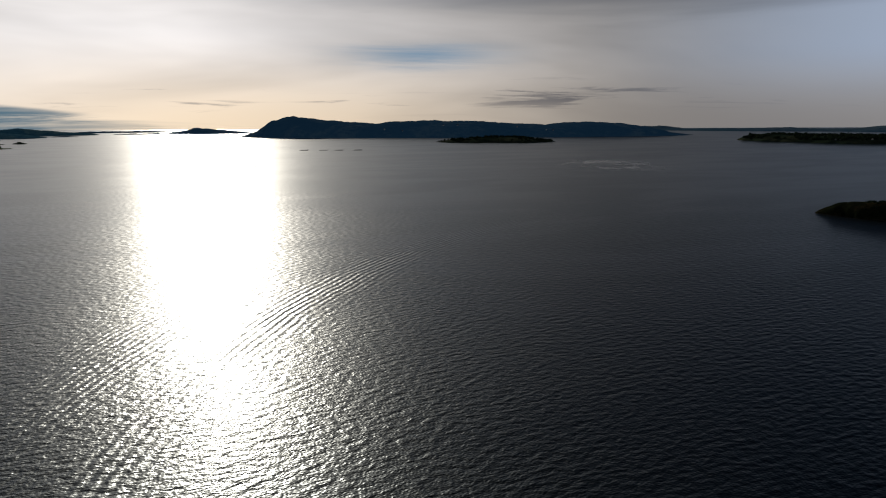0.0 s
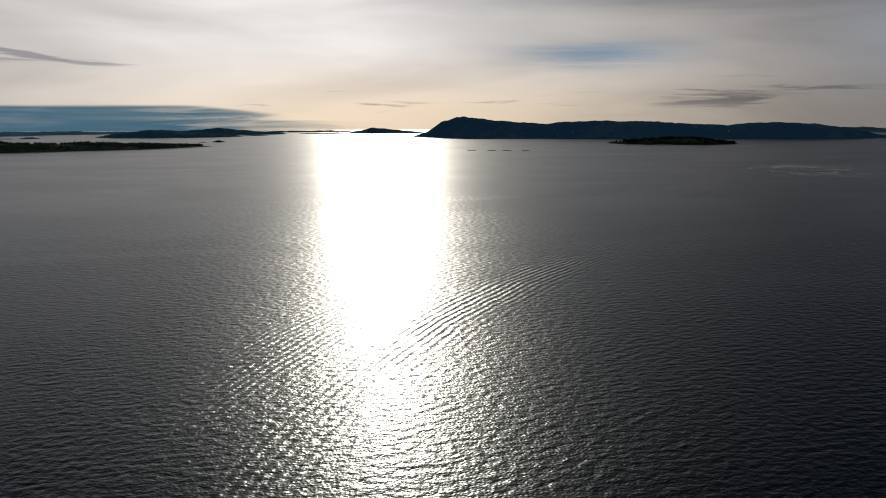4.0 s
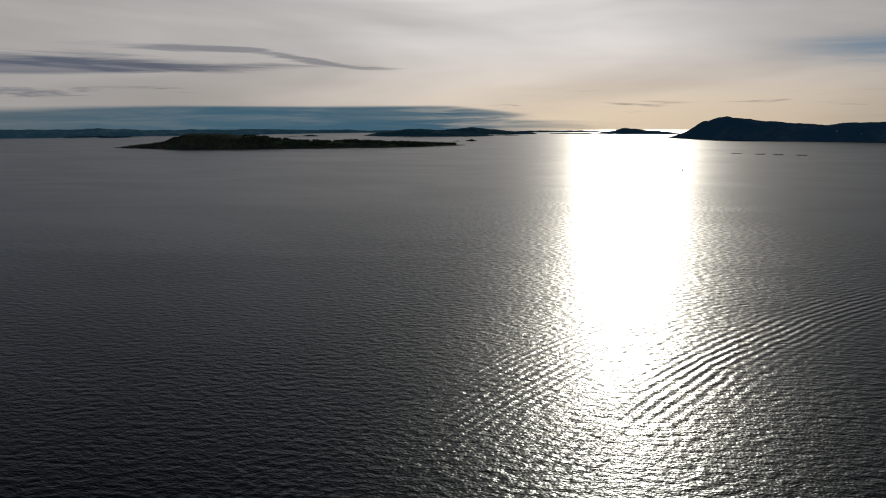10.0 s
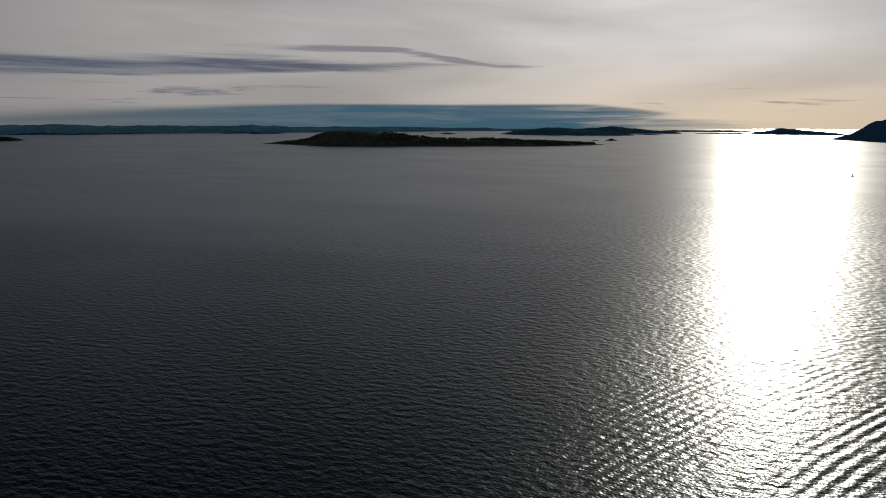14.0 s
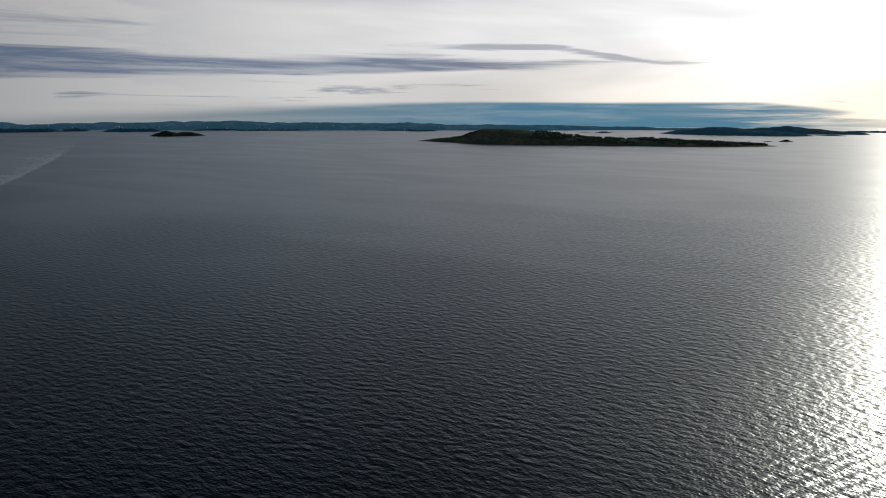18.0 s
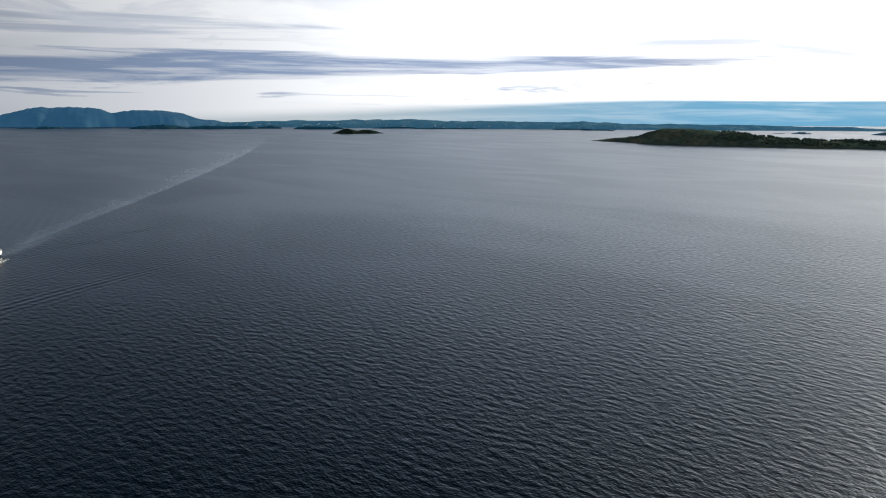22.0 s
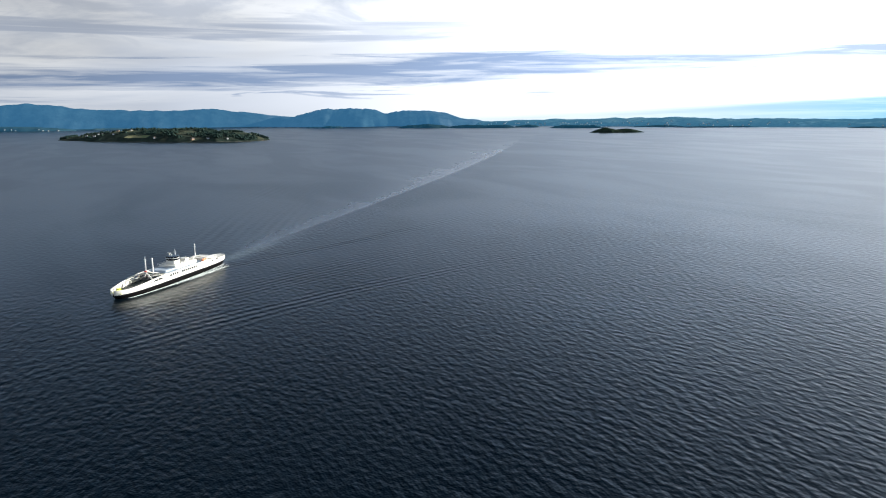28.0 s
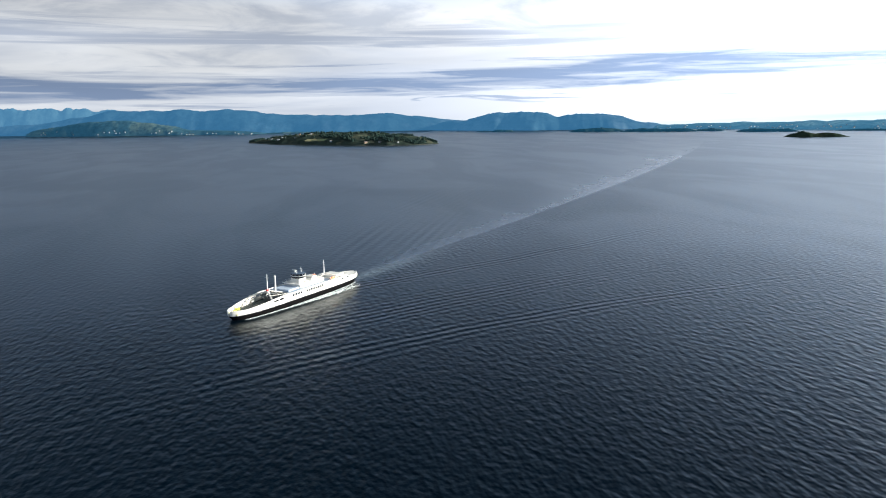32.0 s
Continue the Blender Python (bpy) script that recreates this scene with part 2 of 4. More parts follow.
WHITE = paint("white ship paint", (0.64, 0.615, 0.56), 0.4, 0, 0.3, 0.25)
BLACK = paint("black hull paint", (0.004, 0.004, 0.0045), 0.6, 0, 0.3, 0.3, (0.03, 0.022, 0.016), shine=0.03)
DECK = paint("dark green car deck", (0.06, 0.075, 0.07), 0.8, 0, 0.6, 0.3)
ROOFGREY = paint("light blue-grey deck paint", (0.36, 0.42, 0.5), 0.6, 0, 0.4, 0.3)
ROOFBLUE = paint("dark blue roof paint", (0.05, 0.08, 0.12), 0.5, 0, 0.3, 0.6)
STEEL = paint("grey mast paint", (0.55, 0.56, 0.56), 0.45, 0.2, 0.3, 1.0)
DARKSTEEL = paint("dark grey steel", (0.07, 0.075, 0.08), 0.5, 0.4, 0.4, 0.8)
YELLOW = paint("yellow-green ramp marking", (0.50, 0.52, 0.05), 0.5, 0, 0.5, 0.8)
ORANGE = paint("orange rescue boat plastic", (0.72, 0.20, 0.08), 0.45, 0, 0.2, 1.0)
RED = paint("red lantern paint", (0.55, 0.04, 0.03), 0.45, 0, 0.2, 1.0)
GLASSDARK, _nt, _b = material("dark ship window glass")
_b.inputs["Base Color"].default_value, _b.inputs["Roughness"].default_value = (0.006, 0.010, 0.018, 1), 0.12
HOUSEWHITE = paint("white house boards", (0.38, 0.39, 0.40), 0.7, 0, 0.3, 0.5)
HOUSERED = paint("brown barn boards", (0.22, 0.15, 0.10), 0.8, 0, 0.3, 0.5)
ROOFTILE = paint("dark roof tiles", (0.10, 0.085, 0.08), 0.8, 0, 0.4, 0.5)
SAILCLOTH = paint("pale sail cloth", (0.75, 0.74, 0.7), 0.8, 0, 0.1, 0.5)

L_NEAR = land("dark heather islet", (0.012, 0.015, 0.008), (0.030, 0.024, 0.012), (0.05, 0.045, 0.035), 22, 0.4)
L_BARE = land("bare heath-covered hill", (0.07, 0.095, 0.07), (0.12, 0.115, 0.075), (0.06, 0.06, 0.05), 90, -0.4)
L_DARK = land("wooded island slope", (0.022, 0.034, 0.024), (0.045, 0.05, 0.032), (0.02, 0.02, 0.018), 120, -0.4)
L_GREEN = land("green farmed island slope", (0.03, 0.042, 0.034), (0.085, 0.088, 0.06), (0.14, 0.13, 0.11), 130, 0.6)
# distance haze on this backlit slope is painted in as faint blue emission
L_MOUNT = land("dark mountain slope with emitted blue haze", (0.012, 0.018, 0.018), (0.05, 0.055, 0.04), (0.03, 0.034, 0.034), 190, -0.5, (0.0028, 0.0105, 0.022))
# bluish base colours and emission put the air's haze into these hills
L_MID = land("wooded hill with emitted blue haze", (0.028, 0.055, 0.065), (0.07, 0.09, 0.07), (0.12, 0.14, 0.14), 220, 0.0, (0.002, 0.009, 0.016))
# the coast's haze is put into its material as teal emission
L_COAST = land("far coast with emitted haze", (0.022, 0.04, 0.042), (0.07, 0.09, 0.08), (0.09, 0.11, 0.11), 160, 0.0, (0.0085, 0.027, 0.044))
# blue-tinted slopes plus blue emission stand in for haze over the mountains
L_FAR = land("far mountains with emitted blue haze", (0.016, 0.03, 0.036), (0.034, 0.046, 0.052), (0.03, 0.042, 0.046), 520, 0.0, (0.0072, 0.0245, 0.046))
L_FAR2 = land("farthest mountains with paler emitted haze", (0.014, 0.026, 0.03), (0.026, 0.042, 0.042), (0.03, 0.042, 0.046), 520, 0.0, (0.014, 0.037, 0.062))
# a weaker teal emission paints the haze before the coastal islands
L_ISLE = land("dark coastal islands with faint emitted haze", (0.012, 0.026, 0.030), (0.03, 0.045, 0.04), (0.05, 0.06, 0.06), 120, -0.5, (0.001, 0.007, 0.013))
# these hills emit their own pale haze
L_FARSUN = land("dim far hills under the sun with emitted haze", (0.03, 0.05, 0.055), (0.05, 0.06, 0.06), (0.06, 0.07, 0.08), 300, 0.0, (0.004, 0.010, 0.018))
LEAF_DARK = leaves("dark island leaves", (0.016, 0.026, 0.017), (0.034, 0.046, 0.026))
LEAF_ISLE = leaves("grey-green island leaves", (0.055, 0.08, 0.06), (0.10, 0.12, 0.08))
LEAF_GREEN = leaves("green island leaves", (0.020, 0.038, 0.034), (0.042, 0.062, 0.050))

# ---- the sea ----
STERN = Vector((-544.0, -73.5))
HEAD = Vector((0.9648, -0.2631))                 # the way the ferry points
SIDE = Vector((0.2631, 0.9648))                  # to its left, towards the camera


CREST = radians(25)                               # the wind waves' crests run this way, from +x towards +y


def sea_height(X, Y):
    """Wind waves four metres and longer, and the waves on the ferry's far side, in metres."""
    z = np.zeros_like(X)
    waves = random.Random(21)
    for k in range(64):
        length = 2.9 * 2.0 ** waves.random()
        turn = CREST + math.pi / 2 + waves.gauss(0.0, 0.5)
        kx, ky = 2 * math.pi / length * math.cos(turn), 2 * math.pi / length * math.sin(turn)
        z += 0.0047 * (length / 5.0) * np.cos(kx * X + ky * Y + waves.uniform(0, 6.283))
    z += 2.2 * z * z                              # crests sharper than the troughs
    z *= np.exp(-((X + 60) ** 2 + (Y - 10) ** 2) / 430.0 ** 2)
    s = (STERN.x + 91 * HEAD.x - X) * HEAD.x + (STERN.y + 91 * HEAD.y - Y) * HEAD.y     # aft of the bow
    l = (X - STERN.x) * SIDE.x + (Y - STERN.y) * SIDE.y + 3.4e-5 * np.maximum(s - 91, 0) ** 2
    trains = ((0.21, 10 - 0.38 * s, 0.38, 16.0, 9.0, np.exp(-((s - 300) / 170.0) ** 2)),
              (0.19, 46 - 0.34 * s, 0.34, 22.0, 8.0, np.exp(-((s - 330) / 170.0) ** 2)))
    for amp, line, slope, wide, length, env in trains:
        q = (l - line) / math.sqrt(1 + slope * slope)
        z += amp * env * np.exp(-(q / wide) ** 2) * np.cos(2 * np.pi * q / length)
    return z


def graded(lo, hi, step, far):
    """Even steps from lo to hi, then ever longer ones out to far."""
    def beyond(x):
        d, out = step, []
        while x < far:
            d *= 1.03 if d < 4.0 else 1.28
            x += d
            out.append(x)
        return out
    return np.array([-x for x in beyond(-lo)][::-1] + list(np.arange(lo, hi + 0.01, step)) + beyond(hi))


gx, gy = graded(-560, 250, 0.95, 14000), graded(-230, 490, 0.95, 14000)
GX, GY = np.meshgrid(gx, gy, indexing="ij")
GZ = sea_height(GX, GY)
nx_, ny_ = GX.shape
idx = np.arange(nx_ * ny_).reshape(nx_, ny_)
quads = np.stack([idx[:-1, :-1], idx[1:, :-1], idx[1:, 1:], idx[:-1, 1:]], -1).reshape(-1, 4)


def fast_mesh(name, verts, faces, smooth=True):
    """A mesh from arrays of corners and of faces that all have the same number of corners."""
    me = bpy.data.meshes.new(name)
    k = faces.shape[1]
    me.vertices.add(len(verts))
    me.vertices.foreach_set("co", np.asarray(verts, dtype=np.float32).ravel())
    me.loops.add(faces.size)
    me.loops.foreach_set("vertex_index", faces.astype(np.int32).ravel())
    me.polygons.add(len(faces))
    me.polygons.foreach_set("loop_start", np.arange(0, faces.size, k, dtype=np.int32))
    me.polygons.foreach_set("use_smooth", np.full(len(faces), smooth))
    me.update(calc_edges=True)
    me.validate()
    return me


SEA, nt, bsdf = material("fjord water")
pos = nt.add("ShaderNodeNewGeometry").outputs["Position"]
pxyz = nt.add("ShaderNodeSeparateXYZ")
nt.link(pos, pxyz.inputs[0])
X_, Y_ = pxyz.outputs[0], pxyz.outputs[1]
along = nt.m("ADD", nt.m("MULTIPLY", X_, math.cos(CREST)), nt.m("MULTIPLY", Y_, math.sin(CREST)))
across = nt.m("SUBTRACT", nt.m("MULTIPLY", Y_, math.cos(CREST)), nt.m("MULTIPLY", X_, math.sin(CREST)))
wave_a = nt.noise(nt.vec(nt.m("MULTIPLY", along, 0.22), nt.m("MULTIPLY", across, 0.39), 0.0), 1.0, 0.0)
wave_b = nt.noise(nt.vec(nt.m("MULTIPLY", along, 0.48), nt.m("MULTIPLY", across, 0.70), 4.0), 1.0, 0.0)
wave_c = nt.noise(nt.vec(nt.m("MULTIPLY", along, 1.15), nt.m("MULTIPLY", across, 1.55), 9.0), 1.0, 0.0)
calm = nt.noise(nt.vec(nt.m("MULTIPLY", along, 0.0035), nt.m("MULTIPLY", across, 0.009), 2.0), 1.0, 4.0, 0.55, 0.8)
# the ferry's wake: aft of the stern and off its curved line
aft = nt.m("SUBTRACT", nt.m("MULTIPLY", nt.m("SUBTRACT", X_, STERN.x), -HEAD.x), nt.m("MULTIPLY", nt.m("SUBTRACT", Y_, STERN.y), HEAD.y))
beam = nt.m("ADD", nt.m("MULTIPLY", nt.m("SUBTRACT", X_, STERN.x), SIDE.x), nt.m("MULTIPLY", nt.m("SUBTRACT", Y_, STERN.y), SIDE.y))
beam = nt.m("ADD", beam, nt.m("MULTIPLY", nt.m("MULTIPLY", aft, aft), 3.4e-5))
swath = nt.m("ADD", 12.0, nt.m("MULTIPLY", nt.m("MAXIMUM", aft, 0.0), 0.055))
trail = nt.m("MULTIPLY", nt.bell(beam, 0.0, 6.0), nt.m("MULTIPLY", nt.ramp(aft, -6.0, 10.0), nt.ramp(aft, 140.0, 20.0)))
wavy = nt.m("ADD", beam, nt.m("MULTIPLY", nt.m("SUBTRACT", nt.noise(pos, 0.09, 3.0), 0.5), 5.0))
slick = nt.m("MULTIPLY", nt.ramp(wavy, -1.0, -7.0), nt.m("EXPONENT", nt.m("DIVIDE", nt.m("MINIMUM", nt.m("ADD", wavy, 4.0), 0.0), swath)))
slick = nt.m("MULTIPLY", slick, nt.m("MULTIPLY", nt.ramp(aft, 0.0, 70.0), nt.ramp(aft, 2300.0, 700.0)))
slick = nt.m("MULTIPLY", slick, nt.ramp(nt.noise(pos, 0.05, 4.0, 0.65), 0.3, 0.65, 0.72, 1.0))
ruffle = nt.m("MULTIPLY", nt.ramp(calm, 0.35, 0.62, 0.9, 1.06), nt.m("SUBTRACT", 1.0, nt.m("MULTIPLY", slick, 0.7)))
# choppy water on the near side of the wake's edge
chop = nt.m("MULTIPLY", nt.bell(nt.m("SUBTRACT", wavy, nt.m("MULTIPLY", nt.m("MAXIMUM", aft, 0.0), 0.03)), 9.0, 13.0), nt.m("MULTIPLY", nt.ramp(aft, -10.0, 40.0), nt.ramp(aft, 1100.0, 350.0)))
ruffle = nt.m("ADD", ruffle, nt.m("MULTIPLY", chop, 1.0))
# crests that spread from the bow and from the ferry's earlier course
since = nt.m("ADD", aft, 91.0)
wander = nt.m("MULTIPLY", nt.m("SUBTRACT", nt.noise(pos, 0.02, 2.0), 0.5), 5.0)
bow_waves = 0.0
for amp, start, spread, bend, lean, wide, length, mid, reach_ in ((0.13, -22.0, 0.47, -0.0002, 0.4, 9.0, 5.4, 190.0, 170.0), (0.10, 82.0, 0.5, 0.0009, 0.6, 11.0, 5.6, 50.0, 150.0), (0.08, 40.0, 0.4, 0.0004, 0.5, 22.0, 5.0, 90.0, 120.0)):
    line = nt.m("ADD", start, nt.m("MULTIPLY", since, nt.m("ADD", spread, nt.m("MULTIPLY", since, bend))))
    q = nt.m("ADD", nt.m("DIVIDE", nt.m("SUBTRACT", beam, line), math.sqrt(1 + lean * lean)), wander)
    train = nt.m("MULTIPLY", nt.m("MULTIPLY", nt.bell(q, 0.0, wide), nt.bell(since, mid, reach_)), nt.m("MULTIPLY", nt.m("COSINE", nt.m("MULTIPLY", q, 2 * math.pi / length)), amp))
    bow_waves = nt.m("ADD", bow_waves, train)
# ripples finer than the eye can part out there count as roughness
out_x, out_y = nt.m("SUBTRACT", X_, -60.0), nt.m("SUBTRACT", Y_, 10.0)
reach = nt.m("SQRT", nt.m("ADD", nt.m("MULTIPLY", out_x, out_x), nt.m("MULTIPLY", out_y, out_y)))
gloss = nt.m("MULTIPLY", nt.ramp(reach, 180.0, 700.0, 0.33, 0.315), nt.ramp(calm, 0.35, 0.62, 0.94, 1.03))
shoal = nt.m("MULTIPLY", nt.m("MULTIPLY", nt.bell(X_, 350.0, 80.0), nt.bell(Y_, 1230.0, 120.0)), nt.ramp(nt.noise(pos, 0.02, 4.0, 0.6, 1.0), 0.48, 0.6))
gloss = nt.m("MULTIPLY", gloss, nt.m("SUBTRACT", 1.0, nt.m("MULTIPLY", shoal, 0.45)))
gloss = nt.m("MULTIPLY", gloss, nt.m("SUBTRACT", 1.0, nt.m("MULTIPLY", slick, 0.24)))
# the fading wake of an earlier ship: trains of waves along a curved line
on_y = nt.m("SUBTRACT", Y_, 175.0)
track = nt.m("ADD", nt.m("ADD", -30.0, nt.m("MULTIPLY", on_y, 0.12)), nt.m("MULTIPLY", nt.m("MULTIPLY", on_y, on_y), 0.00087))
tilt = nt.m("ADD", 0.12, nt.m("MULTIPLY", on_y, 0.00174))
off = nt.m("DIVIDE", nt.m("SUBTRACT", X_, track), nt.m("SQRT", nt.m("ADD", 1.0, nt.m("MULTIPLY", tilt, tilt))))
off = nt.m("ADD", off, nt.m("MULTIPLY", nt.m("SUBTRACT", nt.noise(pos, 0.03, 3.0), 0.5), 5.0))
old_wake = nt.m("MULTIPLY", nt.m("MULTIPLY", nt.bell(Y_, 290.0, 240.0), nt.bell(off, -6.0, 19.0)), nt.m("MULTIPLY", nt.m("COSINE", nt.m("MULTIPLY", off, 2 * math.pi / 3.9)), 0.10))
second = nt.m("MULTIPLY", nt.m("MULTIPLY", nt.bell(Y_, 160.0, 130.0), nt.bell(off, -46.0, 30.0)), nt.m("MULTIPLY", nt.m("COSINE", nt.m("MULTIPLY", off, 2 * math.pi / 3.6)), 0.07))
old_wake = nt.m("MULTIPLY", nt.m("ADD", old_wake, second), nt.ramp(nt.noise(pos, 0.045, 3.0), 0.35, 0.6, 0.55, 1.15))
height = nt.m("MULTIPLY", wave_a, nt.ramp(reach, 350.0, 1200.0, 0.29, 0.05))
height = nt.m("ADD", height, nt.m("MULTIPLY", wave_b, nt.ramp(reach, 200.0, 600.0, 0.195, 0.0)))
height = nt.m("ADD", height, nt.m("MULTIPLY", wave_c, nt.ramp(reach, 160.0, 320.0, 0.13, 0.0)))
height = nt.m("MULTIPLY", height, ruffle)
height = nt.m("ADD", height, nt.m("ADD", old_wake, bow_waves))
bubbles = nt.noise(pos, 0.55, 5.0, 0.7, 0.6)
foam = nt.m("MULTIPLY", trail, nt.ramp(bubbles, 0.25, 0.75))
nt.link(nt.mix(nt.m("MULTIPLY", foam, 0.5), (0.0004, 0.0022, 0.0050), (0.24, 0.30, 0.34)), bsdf.inputs["Base Color"])
nt.link(gloss, bsdf.inputs["Roughness"])
bsdf.inputs["IOR"].default_value = 1.333
bsdf.inputs["Specular Tint"].default_value = (0.30, 0.76, 1.0, 1.0)
bump(nt, bsdf, height, 1.0, 1.0)
water = new("water", fast_mesh("water", np.stack([GX, GY, GZ], -1).reshape(-1, 3), quads))
water.data.materials.append(SEA)
tagged(water, "dark rippled fjord water under low sun", "water", kind="structure")

# ---- parts and things ----


def thing(name, x, y, z=0.0, rz=0.0, label="", category="", group="", kind=""):
    ob = new(name)
    ob.matrix_world = pose(x, y, z, 0, 0, rz)
    return tagged(ob, label, category, group, kind)


def part(name, bm, mat, parent, label="", smooth=False):
    """Links a bmesh as one mesh object under a thing or under a part."""
    me = bpy.data.meshes.new(name)
    bmesh.ops.recalc_face_normals(bm, faces=bm.faces)
    bm.to_mesh(me)
    bm.free()
    me.materials.append(mat)
    if smooth:
        me.shade_smooth()
    ob = new(name, me)
    ob.parent = parent
    return tagged(ob, label)


def box(bm, x0, x1, y0, y1, z0, z1, bevel=0.0):
    made = bmesh.ops.create_cube(bm, size=1.0, matrix=Matrix.LocRotScale(((x0 + x1) / 2, (y0 + y1) / 2, (z0 + z1) / 2), None, (x1 - x0, y1 - y0, z1 - z0)))
    if bevel:
        edges = list({e for v in made["verts"] for e in v.link_edges})
        bmesh.ops.bevel(bm, geom=edges, offset=bevel, segments=2, affect="EDGES", profile=0.5)
    return bm


def rod(bm, a, b, r0, r1=None, sides=8):
    """A round bar from a to b."""
    a, b = Vector(a), Vector(b)
    m = Matrix.Translation((a + b) / 2) @ (b - a).to_track_quat("Z", "Y").to_matrix().to_4x4()
    bmesh.ops.create_cone(bm, cap_ends=True, segments=sides, radius1=r0, radius2=r0 if r1 is None else r1, depth=(b - a).length, matrix=m)
    return bm


# ---- islands and hills ----


def rough(x, y, size, seed, octaves=4):
    return noise.fractal((x / size + seed * 7.3, y / size - seed * 3.1, seed * 1.7), 0.9, 2.0, octaves)


def rise(u, tops):
    """Height of a crest at u, eased from one (place, height) to the next."""
    if u <= tops[0][0]:
        return tops[0][1]
    for (a, p), (b, q) in zip(tops, tops[1:]):
        if u <= b:
            f = (u - a) / (b - a)
            f = 0.5 * f + 0.5 * f * f * (3 - 2 * f)
            return p + (q - p) * f
    return tops[-1][1]


def hill(name, a, b, width, bumps, mat, label, category="island", base=2.0, jag=0.25, cells=(110, 22), seed=1, ragged=0.25, kind="", bow=0.0, power=0.75, relief=0.8):
    """An island or range along the line from a to b: its crest runs through tops (place 0 to 1, height) or is the sum of rounded ones (place, height, spread)."""
    a, b = Vector(a), Vector(b)
    run = (b - a).length
    t = (b - a).normalized()
    s = Vector((-t.y, t.x))
    nu, nv = cells
    verts = np.zeros((nu + 1, nv + 1, 3))
    crest = []
    for i in range(nu + 1):
        u = i / nu
        taper = max(0.0, 1 - abs(2 * u - 1) ** 3.0) ** 0.6
        if len(bumps[0]) == 2:
            top = rise(u, bumps)
        else:
            top = base + sum(h * math.exp(-((u - c) / w) ** 2) for c, h, w in bumps)
        top *= 1 + jag * rough(u * run, 0, run / 14, seed) + 0.6 * jag * rough(u * run, 9, run / 55, seed + 2)
        top *= max(0.0, 1 - abs(2 * u - 1) ** 14) ** 0.6
        crest.append(top)
        for j in range(nv + 1):
            v = 2 * j / nv - 1
            edge = 1 + ragged * rough(u * run, 40 * (1 if v > 0 else -1), run / 7, seed + 5) * (0.3 + abs(v))
            half = width * 0.5 * taper * edge
            p = a + t * (u * run) + s * (v * half + bow * run * (4 * u * (1 - u)))
            body = max(0.0, 1 - abs(v) ** 2.2) ** power
            z = top * body * (1 + jag * relief * rough(p.x, p.y, max(20, run / 18), seed + 9) * body)
            if abs(v) > 0.999 or i in (0, nu):
                z = -1.5
            verts[i, j] = (p.x, p.y, max(z, -1.5))
    k = np.arange((nu + 1) * (nv + 1)).reshape(nu + 1, nv + 1)
    faces = np.stack([k[:-1, :-1], k[1:, :-1], k[1:, 1:], k[:-1, 1:]], -1).reshape(-1, 4)
    me = fast_mesh(name, verts.reshape(-1, 3), faces)
    me.materials.append(mat)
    ob = new(name, me)
    tagged(ob, label, category, kind=kind)
    return ob, verts


ICO = bmesh.new()
bmesh.ops.create_icosphere(ICO, subdivisions=1, radius=1.0)
ICO_V = np.array([v.co for v in ICO.verts])
ICO_F = np.array([[v.index for v in f.verts] for f in ICO.faces])
ICO.free()


def woods(name, verts, count, size, mat, label, seed, keep=None, u=(0.03, 0.97), v=(0.08, 0.92), steep=1.25):
    """Tree crowns strewn over a hill's grid, all in one object."""
    rng = np.random.default_rng(seed)
    nu, nv = verts.shape[0] - 1, verts.shape[1] - 1
    V, F = [], []
    tries = 0
    while len(V) < count and tries < count * 30:
        tries += 1
        i, j = rng.uniform(u[0] * nu, u[1] * nu), rng.uniform(v[0] * nv, v[1] * nv)
        i0, j0 = int(i), int(j)
        fi, fj = i - i0, j - j0
        p = (verts[i0, j0] * (1 - fi) * (1 - fj) + verts[i0 + 1, j0] * fi * (1 - fj) + verts[i0, j0 + 1] * (1 - fi) * fj + verts[i0 + 1, j0 + 1] * fi * fj)
        if p[2] < 1.2 or (keep and not keep(i / nu, j / nv, p)):
            continue
        if rough(p[0], p[1], 60, seed) < -0.12:
            continue
        r = size * rng.uniform(0.55, 1.25)
        tall = r * rng.uniform(0.9, steep)
        lump = ICO_V * (1 + rng.uniform(-0.28, 0.28, (len(ICO_V), 1)))
        V.append(lump * (r, r, tall) + p + (0, 0, tall * 0.6))
        F.append(ICO_F + len(ICO_V) * len(F))
    me = fast_mesh(name, np.concatenate(V), np.concatenate(F), smooth=False)
    me.materials.append(mat)
    return tagged(new(name, me), label, "trees", kind="stuff")

# the near islet at the first view's edge
_, near_v = hill("islet", (393, 570), (520, 470), 46, [(0, 2), (0.05, 6), (0.13, 11), (0.27, 13), (0.45, 15), (0.75, 11), (1, 2)], L_NEAR,
                    "dark low heather-covered islet rising from the water", base=1.5, cells=(90, 30), seed=3, jag=0.06, power=0.6)
woods("heath_scrub", near_v, 420, 0.9, LEAF_DARK, "dark scrub and heather on the islet", 11)

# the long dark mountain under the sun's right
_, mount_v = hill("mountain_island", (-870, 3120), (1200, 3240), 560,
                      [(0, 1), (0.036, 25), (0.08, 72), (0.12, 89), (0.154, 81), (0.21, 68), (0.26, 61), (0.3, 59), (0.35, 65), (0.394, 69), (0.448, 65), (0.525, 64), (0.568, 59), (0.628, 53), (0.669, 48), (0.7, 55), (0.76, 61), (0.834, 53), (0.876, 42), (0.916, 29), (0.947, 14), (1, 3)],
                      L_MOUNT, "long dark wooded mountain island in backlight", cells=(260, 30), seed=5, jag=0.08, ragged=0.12)
